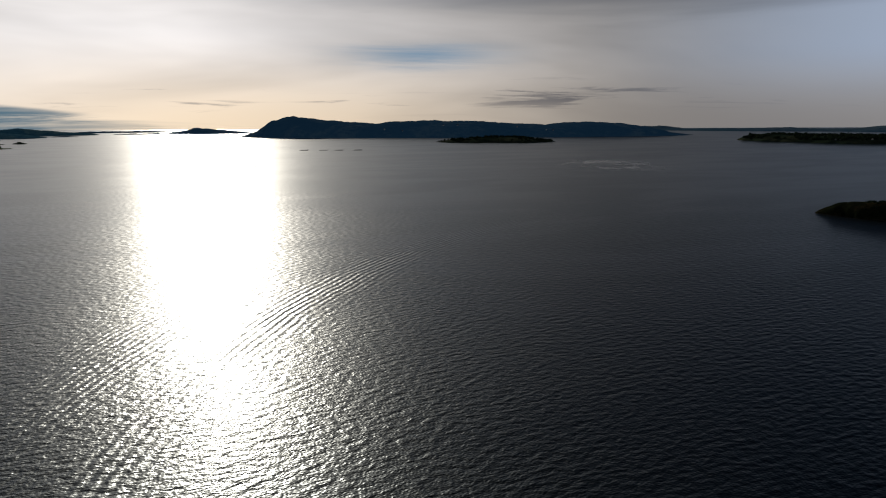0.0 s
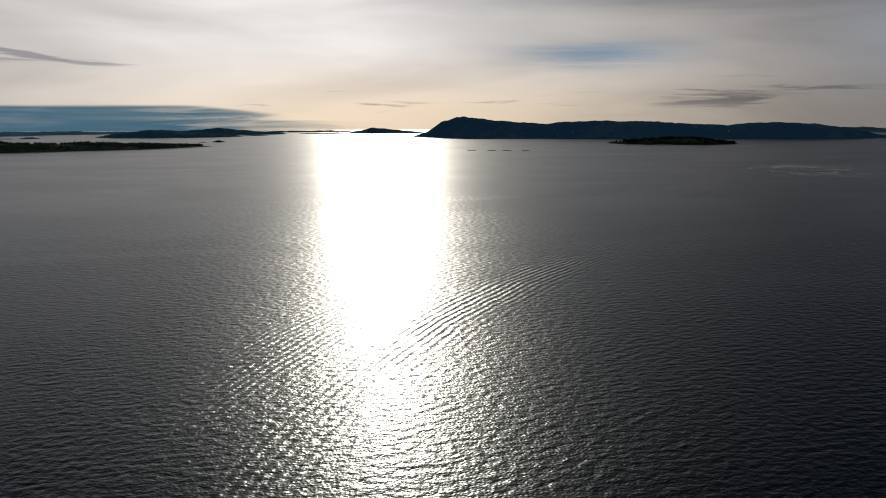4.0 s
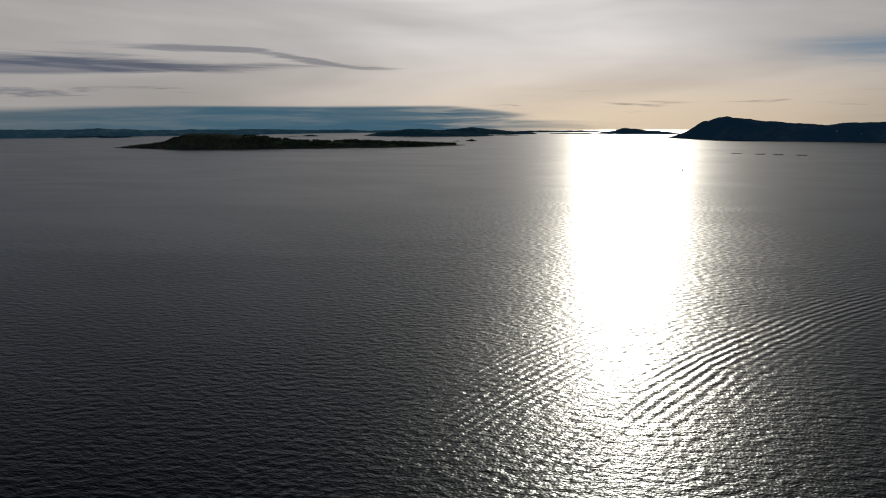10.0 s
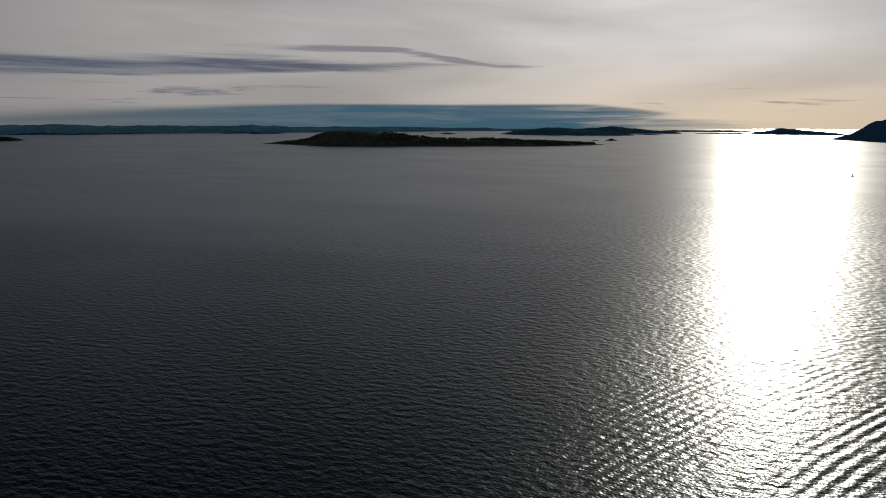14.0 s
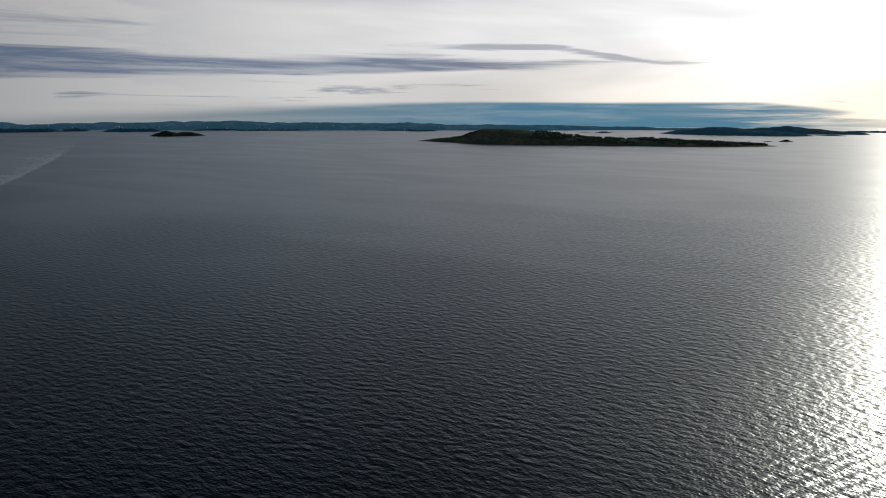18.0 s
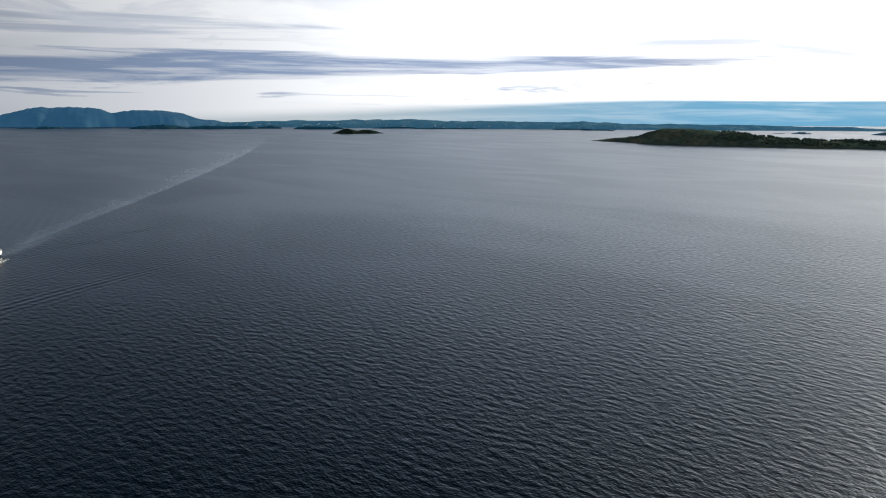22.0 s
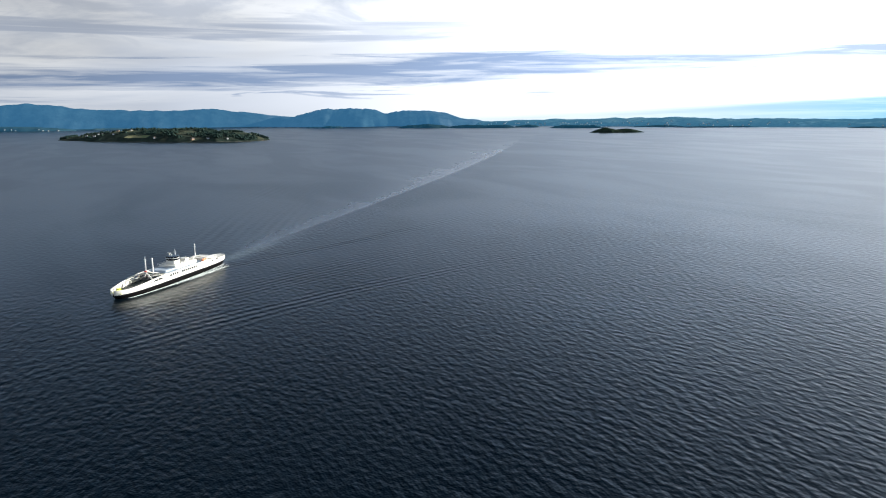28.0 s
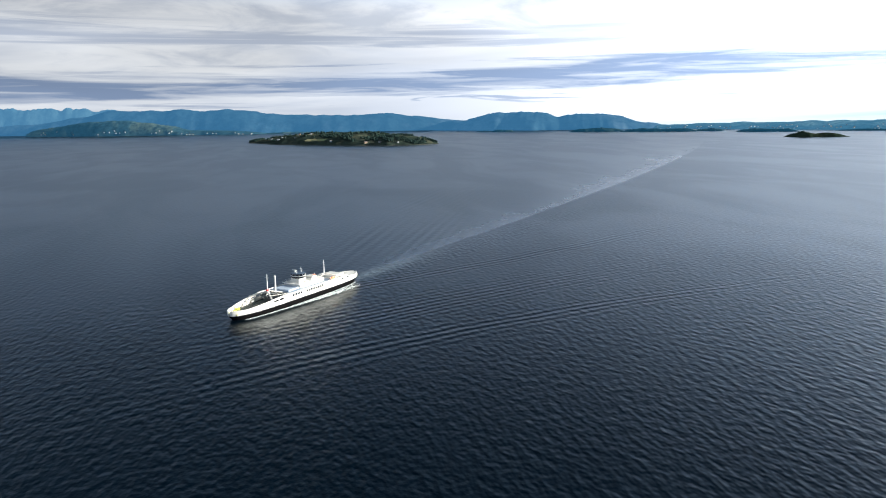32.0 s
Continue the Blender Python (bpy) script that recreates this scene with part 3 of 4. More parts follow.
_, isle_v = hill("low_island", (20, 2440), (440, 2420), 260, [(0, 1), (0.18, 8), (0.31, 13), (0.47, 17), (0.72, 15), (0.86, 7), (1, 1)], L_DARK,
                    "low dark wooded island before the mountain", base=1.5, seed=7, jag=0.06)
woods("woodland", isle_v, 420, 3.2, LEAF_DARK, "dark trees covering the low island", 21)
_, east_v = hill("east_island", (1130, 2560), (1900, 1860), 420, [(0, 6), (0.024, 15), (0.041, 20), (0.076, 13), (0.113, 21), (0.264, 19), (0.347, 21), (0.46, 19), (0.75, 22), (1, 5)], L_DARK,
                    "dark wooded island at the fjord's side", base=3, seed=8, jag=0.06, cells=(140, 22))
woods("woodland", east_v, 1700, 4.4, LEAF_DARK, "dark woods on the side island", 22)
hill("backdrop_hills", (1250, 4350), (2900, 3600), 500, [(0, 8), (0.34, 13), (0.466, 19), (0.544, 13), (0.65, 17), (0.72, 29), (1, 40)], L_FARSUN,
     "far hills on the horizon, pale with emitted haze", "hills", base=6, seed=9, jag=0.12, kind="structure", cells=(120, 10))
hill("backdrop_hills", (820, 4500), (1560, 4400), 300, [(0, 10), (0.7, 23), (0.8, 23), (1, 12)], L_FARSUN, "far headland on the horizon, pale with emitted haze", "hills", base=5, seed=10, jag=0.12, kind="structure", cells=(60, 10))

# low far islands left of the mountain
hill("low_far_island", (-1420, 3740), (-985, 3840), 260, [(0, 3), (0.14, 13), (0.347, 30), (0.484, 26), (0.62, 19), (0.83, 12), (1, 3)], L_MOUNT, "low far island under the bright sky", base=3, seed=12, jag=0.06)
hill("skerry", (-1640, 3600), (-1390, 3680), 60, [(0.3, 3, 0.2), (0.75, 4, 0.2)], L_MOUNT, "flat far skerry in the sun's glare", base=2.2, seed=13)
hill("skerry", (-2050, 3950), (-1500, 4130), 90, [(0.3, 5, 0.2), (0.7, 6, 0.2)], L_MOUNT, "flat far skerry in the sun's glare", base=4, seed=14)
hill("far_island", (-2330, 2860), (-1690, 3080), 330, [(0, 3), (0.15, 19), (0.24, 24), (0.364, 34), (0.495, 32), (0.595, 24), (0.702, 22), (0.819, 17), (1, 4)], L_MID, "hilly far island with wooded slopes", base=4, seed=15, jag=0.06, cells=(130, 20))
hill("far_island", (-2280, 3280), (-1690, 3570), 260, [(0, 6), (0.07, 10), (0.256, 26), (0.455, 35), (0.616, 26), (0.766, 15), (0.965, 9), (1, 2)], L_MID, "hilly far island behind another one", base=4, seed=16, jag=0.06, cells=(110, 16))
hill("skerry", (-1735, 3165), (-1620, 3215), 30, [(0.5, 3, 0.3)], L_MOUNT, "small flat rock skerry far out", base=1.5, seed=17)
hill("skerry", (-1408, 2340), (-1372, 2368), 20, [(0.5, 5, 0.3)], L_DARK, "small dark rock islet", base=1.5, seed=18)
hill("skerry", (-1440, 2300), (-1418, 2318), 9, [(0.5, 1.2, 0.3)], L_DARK, "small dark rock awash", base=0.8, seed=19)
hill("skerry", (-2515, 2600), (-2455, 2655), 30, [(0.5, 6, 0.3)], L_MID, "small rounded islet far out", base=2, seed=20)
hill("skerry", (-2560, 2540), (-2525, 2575), 16, [(0.5, 1.5, 0.3)], L_MID, "small flat rock far out", base=1.2, seed=24)

# the dark island with its wooded tail
_, isl_v = hill("wooded_island", (-2075, 1300), (-1205, 2010), 270,
                  [(0, 1), (0.092, 11), (0.144, 18), (0.178, 33), (0.21, 41), (0.262, 41), (0.319, 41), (0.377, 35), (0.448, 26), (0.52, 18), (0.6, 14), (0.67, 16), (0.8, 9), (0.89, 5), (1, 1)], L_BARE,
                  "dark island, bare hill at one end, woods at the other", base=3.2, seed=25, jag=0.06, cells=(200, 30), ragged=0.2, bow=-0.03)
woods("woodland", isl_v, 1500, 3.4, LEAF_ISLE, "dark woods along the island's low end", 26, keep=lambda u, v, p: u > 0.36)
woods("scrub", isl_v, 260, 1.1, LEAF_ISLE, "scattered scrub on the island's bare hill", 27, keep=lambda u, v, p: u <= 0.38)

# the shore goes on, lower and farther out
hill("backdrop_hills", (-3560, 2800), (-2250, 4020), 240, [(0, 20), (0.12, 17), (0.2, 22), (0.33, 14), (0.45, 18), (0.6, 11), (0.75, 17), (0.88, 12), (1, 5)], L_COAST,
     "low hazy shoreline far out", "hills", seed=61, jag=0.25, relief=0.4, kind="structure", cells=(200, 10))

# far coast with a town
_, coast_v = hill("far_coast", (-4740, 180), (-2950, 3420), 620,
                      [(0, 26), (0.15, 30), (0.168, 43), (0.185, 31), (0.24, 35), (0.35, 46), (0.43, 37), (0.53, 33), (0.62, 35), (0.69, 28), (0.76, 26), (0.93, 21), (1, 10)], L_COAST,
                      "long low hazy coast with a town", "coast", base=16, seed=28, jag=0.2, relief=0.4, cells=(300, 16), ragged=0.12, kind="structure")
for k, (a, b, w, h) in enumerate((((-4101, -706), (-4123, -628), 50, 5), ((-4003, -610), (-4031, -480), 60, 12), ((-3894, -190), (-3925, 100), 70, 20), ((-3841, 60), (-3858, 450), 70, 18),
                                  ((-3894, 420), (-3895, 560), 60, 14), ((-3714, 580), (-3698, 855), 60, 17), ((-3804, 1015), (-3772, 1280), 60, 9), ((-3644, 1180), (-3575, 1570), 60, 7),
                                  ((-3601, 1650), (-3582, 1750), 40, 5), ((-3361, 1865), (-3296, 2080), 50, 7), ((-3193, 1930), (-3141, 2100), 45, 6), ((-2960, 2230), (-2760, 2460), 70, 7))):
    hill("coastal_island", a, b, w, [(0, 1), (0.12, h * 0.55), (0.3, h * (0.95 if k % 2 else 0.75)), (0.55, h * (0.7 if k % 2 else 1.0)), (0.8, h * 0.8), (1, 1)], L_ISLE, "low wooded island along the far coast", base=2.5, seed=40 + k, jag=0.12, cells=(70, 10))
hill("rock_islet", (-2962, 630), (-2965, 850), 90, [(0, 1), (0.17, 12), (0.287, 20), (0.414, 14), (0.5, 11), (0.6, 14), (0.683, 15), (0.813, 10), (1, 1)], L_DARK, "small bare two-topped rock islet", base=2.2, seed=30, jag=0.06)

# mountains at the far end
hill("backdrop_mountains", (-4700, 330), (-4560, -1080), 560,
     [(0, 36), (0.1, 39), (0.209, 80), (0.268, 90), (0.375, 94), (0.454, 74), (0.507, 97), (0.592, 104), (0.663, 99), (0.726, 105), (0.81, 76), (0.86, 59), (1, 58)], L_FAR, "twin-topped far mountains with emitted blue haze", "mountains", base=20, seed=31, jag=0.06, relief=0.4, kind="structure", cells=(200, 36), power=0.8)
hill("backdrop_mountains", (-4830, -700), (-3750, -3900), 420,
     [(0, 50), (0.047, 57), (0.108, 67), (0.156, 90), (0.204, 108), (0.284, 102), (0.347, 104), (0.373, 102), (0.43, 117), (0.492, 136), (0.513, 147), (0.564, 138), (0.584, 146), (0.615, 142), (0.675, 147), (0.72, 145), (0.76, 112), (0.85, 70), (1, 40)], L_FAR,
     "high mountain range far behind the fjord, emitted blue haze", "mountains", base=32, seed=32, jag=0.06, relief=0.5, kind="structure", cells=(300, 34), power=0.8)
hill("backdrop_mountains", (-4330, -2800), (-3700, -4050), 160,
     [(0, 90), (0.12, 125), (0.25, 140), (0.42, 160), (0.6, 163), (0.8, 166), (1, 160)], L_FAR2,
     "mountain ridge behind the range, paler by emitted haze", "mountains", seed=37, jag=0.06, relief=1.5, kind="structure", cells=(160, 24), power=0.8)
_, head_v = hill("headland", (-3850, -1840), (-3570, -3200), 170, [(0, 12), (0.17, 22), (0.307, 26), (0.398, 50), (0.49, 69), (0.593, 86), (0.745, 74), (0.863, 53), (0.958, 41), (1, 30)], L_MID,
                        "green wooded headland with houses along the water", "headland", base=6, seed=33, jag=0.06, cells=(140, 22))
hill("headland", (-4060, -1540), (-3930, -1960), 80, [(0.5, 6, 0.3)], L_MID, "low spit of land with houses", "headland", base=3, seed=34, jag=0.2)

# the green island with houses
_, gi_v = hill("green_island", (-2640, -1265), (-2410, -505), 330,
                [(0, 1), (0.105, 13), (0.176, 20), (0.279, 23), (0.34, 31), (0.412, 33), (0.508, 30), (0.585, 34), (0.676, 36), (0.749, 22), (0.806, 27), (0.868, 26), (0.931, 14), (1, 1)], L_GREEN,
                "green wooded island with farm fields and houses", base=3.5, seed=35, jag=0.06, cells=(150, 30), ragged=0.2)
GI_SPOTS = ((0.26, 0.25), (0.31, 0.2), (0.34, 0.34), (0.38, 0.15), (0.42, 0.3), (0.22, 0.14), (0.62, 0.06), (0.78, 0.05), (0.83, 0.06), (0.9, 0.08), (0.30, 0.12))


def wooded(u, v, p):
    """Trees keep off the fields at the island's front and off the houses."""
    if any(abs(u - a) * 790 < 15 and abs(v - b) * 300 < 22 for a, b in GI_SPOTS):
        return False
    if (0.45 < u < 0.59 and 0.03 < v < 0.15) or (0.35 < u < 0.44 and 0.25 < v < 0.35):
        return False
    if 0.2 < u < 0.48 and v < 0.3 and rough(p[0], p[1], 70, 4) < 0.25:
        return False
    return rough(p[0], p[1], 110, 4) > -0.15 or u > 0.5


FIELD, nt, bsdf = material("mown tan field")
at = nt.add("ShaderNodeNewGeometry").outputs["Position"]
nt.link(nt.mix(nt.ramp(nt.noise(at, 0.02, 4.0, 0.6), 0.4, 0.62), (0.30, 0.25, 0.12), (0.12, 0.15, 0.06)), bsdf.inputs["Base Color"])
bsdf.inputs["Roughness"].default_value = 0.95
bump(nt, bsdf, nt.noise(at, 0.6, 3.0), 0.4, 0.3)
for u0, u1, v0, v1, what in ((70, 86, 2, 4, "tan stubble field above the shore"), (54, 64, 8, 10, "tan meadow between the trees")):
    sub = gi_v[u0:u1 + 1, v0:v1 + 1] + (0, 0, 0.5)
    k = np.arange(sub.shape[0] * sub.shape[1]).reshape(sub.shape[:2])
    me = fast_mesh("field", sub.reshape(-1, 3), np.stack([k[:-1, :-1], k[1:, :-1], k[1:, 1:], k[:-1, 1:]], -1).reshape(-1, 4))
    me.materials.append(FIELD)
    tagged(new("field", me), what, "field", kind="structure")
woods("woodland", gi_v, 1900, 3.6, LEAF_GREEN, "leafy woods over the green island", 36, keep=wooded)


def house(mat, label, group, long=11.0, deep=7.5, wall=4.2, ridge=7.6):
    ob = thing("house", 0, 0, 0, 0, label, "house", group)
    part("wall", box(bmesh.new(), -long / 2, long / 2, -deep / 2, deep / 2, -2.0, wall), mat, ob)
    for sy in (-1, 1):
        bm = bmesh.new()
        for z in (0.0, 0.25):
            for x in (-long / 2 - 0.4, long / 2 + 0.4):
                bm.verts.new((x, sy * (deep / 2 + 0.5), wall - 0.3 + z))
                bm.verts.new((x, 0.0, ridge + z))
        bmesh.ops.convex_hull(bm, input=bm.verts[:])
        part("roof", bm, ROOFTILE, ob)
    for sx in (-1, 1):
        bm = bmesh.new()
        pts = [(sx * long / 2, -deep / 2, wall), (sx * long / 2, deep / 2, wall), (sx * long / 2, 0, ridge)]
        for p in pts:
            bm.verts.new(p)
            bm.verts.new((p[0] - sx * 0.2, p[1], p[2]))
        bmesh.ops.convex_hull(bm, input=bm.verts[:])
        part("gable", bm, mat, ob)
    return ob


def ground_at(verts, u, v):
    i, j = u * (verts.shape[0] - 1.001), v * (verts.shape[1] - 1.001)
    a, b = int(i), int(j)
    return verts[a, b] + (verts[a + 1, b] - verts[a, b]) * (i - a) + (verts[a, b + 1] - verts[a, b]) * (j - b)


HOUSE_W = house(HOUSEWHITE, "white wooden house among trees on the island", "houses on the green island", 7, 5, 3.0, 5.0)
HOUSE_R = house(HOUSERED, "brown wooden barn on the island", "houses on the green island", 10, 6.5, 3.2, 6)
HOUSE_C = house(HOUSEWHITE, "white house of the far shore village", "houses on the far shore", 6, 4.5, 2.8, 4.4)
rng = random.Random(4)
first = {}


def settle(ob, p, turn):
    m = pose(p[0], p[1], max(p[2], 0.4) - 0.3, 0, 0, turn)
    if ob in first:
        return copy_thing(ob, m)
    first[ob] = True
    ob.matrix_world = m
    return ob


for k, (u, v) in enumerate(GI_SPOTS):
    settle(HOUSE_R if k in (2, 7) else HOUSE_W, ground_at(gi_v, u, v), rng.uniform(0, 180))
for k in range(30):
    u = rng.uniform(0.05, 0.95)
    settle(HOUSE_C, ground_at(head_v, u, 1 - rng.choice((0.02, 0.03, 0.04, 0.06, 0.09))), rng.uniform(0, 180))
for k in range(70):
    u = min(0.8, max(0.03, rng.gauss(0.3, 0.14)))
    settle(HOUSE_C, ground_at(coast_v, u, rng.choice((0.03, 0.045, 0.06, 0.08, 0.12))), rng.uniform(0, 180))
for k in range(7):
    settle(HOUSE_C, ground_at(mount_v, rng.uniform(0.2, 0.7), rng.choice((0.08, 0.12, 0.2))), rng.uniform(0, 180))
for k in range(5):
    settle(HOUSE_C, ground_at(east_v, rng.uniform(0.2, 0.6), rng.choice((0.1, 0.15))), rng.uniform(0, 180))

# ---- the ferry ----
LOA, HALF = 96.0, 8.2
ferry = thing("ferry", -500.0, -85.4, 0.0, math.degrees(math.atan2(HEAD.y, HEAD.x)), "white double-ended car ferry with black lower hull under way", "ferry")
ferry.scale = (1.0, 1.0, 0.83)


def breadth(x, full=HALF, end=LOA / 2, blunt=4.4):
    u = min(1.0, abs(x) / end)
    return blunt * (1 - u ** 7) ** 0.5 + (full - blunt) * (1 - u ** 2.7) ** 0.85


def stations(x0, x1, k):
    return [x0 + (x1 - x0) * (0.5 - 0.5 * math.cos(math.pi * i / k)) for i in range(k + 1)]


def shell(bm, levels, x0, x1, k=48, thick=0.0, closed=True):
    """Skin between levels (height of x, length factor, breadth factor), both sides; thick makes it a wall with an inner face."""
    for sy in (1, -1):
        rows = []
        for x in stations(x0, x1, k):
            rows.append([bm.verts.new((x * lf, sy * max(0.02, breadth(x) * bf), zf(x))) for zf, lf, bf in levels])
        inner = []
        if thick:
            for x in stations(x0, x1, k):
                inner.append([bm.verts.new((x * lf * (1 - thick / 48), sy * max(0.01, breadth(x) * bf - thick), zf(x))) for zf, lf, bf in levels])
        for a, b in zip(rows, rows[1:]):
            for p, q, r, s in zip(a, b, b[1:], a[1:]):
                bm.faces.new((p, q, r, s))
        if thick:
            for a, b in zip(inner, inner[1:]):
                for p, q, r, s in zip(a, b, b[1:], a[1:]):
                    bm.faces.new((s, r, q, p))
            for (a, b), (c, d) in zip(zip(rows, rows[1:]), zip(inner, inner[1:])):
                bm.faces.new((a[-1], b[-1], d[-1], c[-1]))
                bm.faces.new((a[0], c[0], d[0], b[0]))
            for a, c in ((rows[0], inner[0]), (rows[-1], inner[-1])):
                for i in range(len(a) - 1):
                    bm.faces.new((a[i], a[i + 1], c[i + 1], c[i]))
    return bm


def slab(bm, x0, x1, inset, z0, z1, k=40):
    """A deck plate that follows the ship's outline."""
    loop = [(x, breadth(x) - inset) for x in stations(x0, x1, k)]
    ring = loop + [(x, -y) for x, y in reversed(loop)]
    lo = [bm.verts.new((x, y, z0)) for x, y in ring]
    hi = [bm.verts.new((x, y, z1)) for x, y in ring]
    bm.faces.new(hi)
    bm.faces.new(lo[::-1])
    for i in range(len(ring)):
        j = (i + 1) % len(ring)
        bm.faces.new((lo[i], lo[j], hi[j], hi[i]))
    return bm


def rail_top(x):
    """Top edge of the white side: low at the ends, rising to the passenger deck."""
    u = min(1.0, abs(x) / 48)
    return 5.5 + 2.5 * max(0.0, min(1.0, (0.86 - u) / 0.44)) ** 1.0


def bulwark_top(x):
    """Solid plating: lower under the open slots of both ends."""
    u = abs(x)
    return 5.6 if u > 22 else 5.75


def boot_top(x):
    """Where the black hull meets the white plating: lower towards both ends."""
    return 3.5 - 0.95 * (abs(x) / 48) ** 2


hull = part("hull", shell(bmesh.new(), [(lambda x: -1.5, 0.93, 0.82), (lambda x: 0.6, 0.955, 0.93), (boot_top, 0.99, 1.0)], -48, 48), BLACK, ferry, "black lower hull", True)
part("fender", shell(bmesh.new(), [(lambda x: boot_top(x) - 0.1, 0.995, 1.02), (lambda x: boot_top(x) + 0.15, 0.995, 1.02)], -47.6, 47.6, thick=0.3), DARKSTEEL, hull, "dark rubbing strake")
part("car_deck", slab(bmesh.new(), -46.5, 46.5, 0.35, 2.7, 2.95), DECK, ferry, "dark green open car deck")
bulwark = part("bulwark", shell(bmesh.new(), [(lambda x: boot_top(x) + 0.04, 0.992, 1.0), (lambda x: 4.3, 1.0, 1.01), (lambda x: bulwark_top(x), 1.0, 1.0)], -47.9, 47.9, 64, 0.35), WHITE, ferry, "white side plating")
# upper side beam over open slots, and its posts
for x0, x1 in ((-41.0, 41.0),):
    part("side_beam", shell(bmesh.new(), [(lambda x: max(5.0, rail_top(x) - 0.95), 1.0, 1.0), (lambda x: rail_top(x) + 0.1, 1.0, 0.995)], x0, x1, 60, 0.35), WHITE, ferry)
part("side_wall", shell(bmesh.new(), [(lambda x: 5.7, 1.0, 1.0), (lambda x: rail_top(x) - 0.7, 1.0, 1.0)], -40.5, 20.0, 56, 0.3), WHITE, ferry)
for x in (23, 27, 31, 35, 38.5):
    for sy in (1, -1):
        b = breadth(x) - 0.18
        part("post", box(bmesh.new(), x - 0.35, x + 0.35, sy * b - 0.16, sy * b + 0.16, 4.5, rail_top(x) - 0.4, 0.05), WHITE, ferry)
# ribs inside the open fore and after decks
for x in (24, 27, 30, 33, 36, 39, 42):
    for sy in (1, -1):
        b = breadth(x) - 0.55
        part("rib", box(bmesh.new(), x - 0.14, x + 0.14, sy * b - 0.2, sy * b + 0.2, 2.95, bulwark_top(x) - 0.1), WHITE, ferry)
# bow and stern ramps
for sx in (1, -1):
    ramp_ob = part("ramp", box(bmesh.new(), sx * 43.4 - 2.6, sx * 43.4 + 2.6, -3.0, 3.0, 2.97, 3.25, 0.06), DARKSTEEL, ferry, "dark steel bow ramp")
    for y in (-2.9, -1.0, 1.0, 2.9):
        part("girder", box(bmesh.new(), sx * 43.4 - 2.5, sx * 43.4 + 2.5, y - 0.18, y + 0.18, 3.25, 3.6), YELLOW, ramp_ob, "yellow-green girder")
    for y in (-2.7, 2.7):
        part("winch", box(bmesh.new(), sx * 41.5 - 0.8, sx * 41.5 + 0.8, y - 0.5, y + 0.5, 2.95, 4.1, 0.15), YELLOW, ramp_ob, "yellow winch box")
    part("hatch_frame", rod(rod(rod(bmesh.new(), (sx * 40, -3.8, 3), (sx * 40, -3.8, 5.2), 0.16), (sx * 40, 3.8, 3), (sx * 40, 3.8, 5.2), 0.16), (sx * 40, -3.8, 4.0), (sx * 40, 3.8, 4.0), 0.12), YELLOW, ramp_ob)
# gear round the bow ramps
for sx in (1, -1):
    for x, y, w, h in ((38.6, 4.4, 0.9, 1.3), (38.0, -4.4, 0.9, 1.1), (36.2, 5.4, 0.6, 1.6)):
        part("deck_gear", box(bmesh.new(), sx * x - w, sx * x + w, y - w * 0.6, y + w * 0.6, 2.97, 2.97 + h, 0.1), YELLOW if abs(y) < 5 else DARKSTEEL, ferry)
# lane lines on the deck
for y in (-3.0, 0.0, 3.0):
    for sx in (1, -1):
        part("lane_line", box(bmesh.new(), min(sx * 22, sx * 39), max(sx * 22, sx * 39), y - 0.08, y + 0.08, 2.954, 2.962), WHITE, ferry, "painted lane line")
# passenger deck over the car deck
part("passenger_deck", slab(bmesh.new(), -19.5, 13.5, 0.3, 7.35, 7.7, 24), ROOFGREY, ferry, "blue-grey upper deck")
for sx, x in ((-1, -19.0), (1, 13.2)):
    part("end_bulkhead", box(bmesh.new(), x - 0.15, x + 0.15, -6.8, 6.8, 5.4, 7.35), WHITE, ferry)
part("deckhouse", box(bmesh.new(), -14.0, 5.0, -5.3, 5.3, 7.7, 10.1, 0.35), WHITE, ferry, "white passenger lounge")
part("sun_deck", box(bmesh.new(), -13.2, 6.0, -5.6, 5.6, 10.1, 10.35, 0.08), WHITE, ferry, "white roof deck")
part("forward_roof", box(bmesh.new(), 5.0, 13.3, -5.0, 5.0, 7.7, 8.9, 0.5), ROOFGREY, ferry, "pale blue-grey sloping roof")
for sy in (1, -1):
    for k in range(8):
        x = -9.0 + k * 1.75
        part("window", box(bmesh.new(), x - 0.62, x + 0.62, sy * (breadth(x) - 0.1) - 0.16, sy * (breadth(x) - 0.1) + 0.16, 5.75, 7.15, 0.04), GLASSDARK, ferry, "dark lounge window")
    for k in range(4):
        x = 7.6 + k * 1.9
        part("window", box(bmesh.new(), x - 0.62, x + 0.62, sy * (breadth(x) - 0.1) - 0.16, sy * (breadth(x) - 0.1) + 0.16, 5.75, 7.15, 0.04), GLASSDARK, ferry, "dark lounge window")
# wheelhouse: stem, glazed band, roof
wheel = part("wheelhouse", box(bmesh.new(), -2.6, 2.6, -2.7, 2.7, 10.35, 12.6, 0.2), WHITE, ferry, "white wheelhouse tower")


def ring(levels, name, mat, label=""):
    """A twelve-sided storey of the bridge between (height, radius) levels."""
    bm = bmesh.new()
    for z, r in levels:
        for k in range(12):
            a = 2 * math.pi * (k + 0.5) / 12
            bm.verts.new((r * math.cos(a), r * 1.05 * math.sin(a), z))
    bmesh.ops.convex_hull(bm, input=bm.verts[:])
    return part(name, bm, mat, wheel, label)


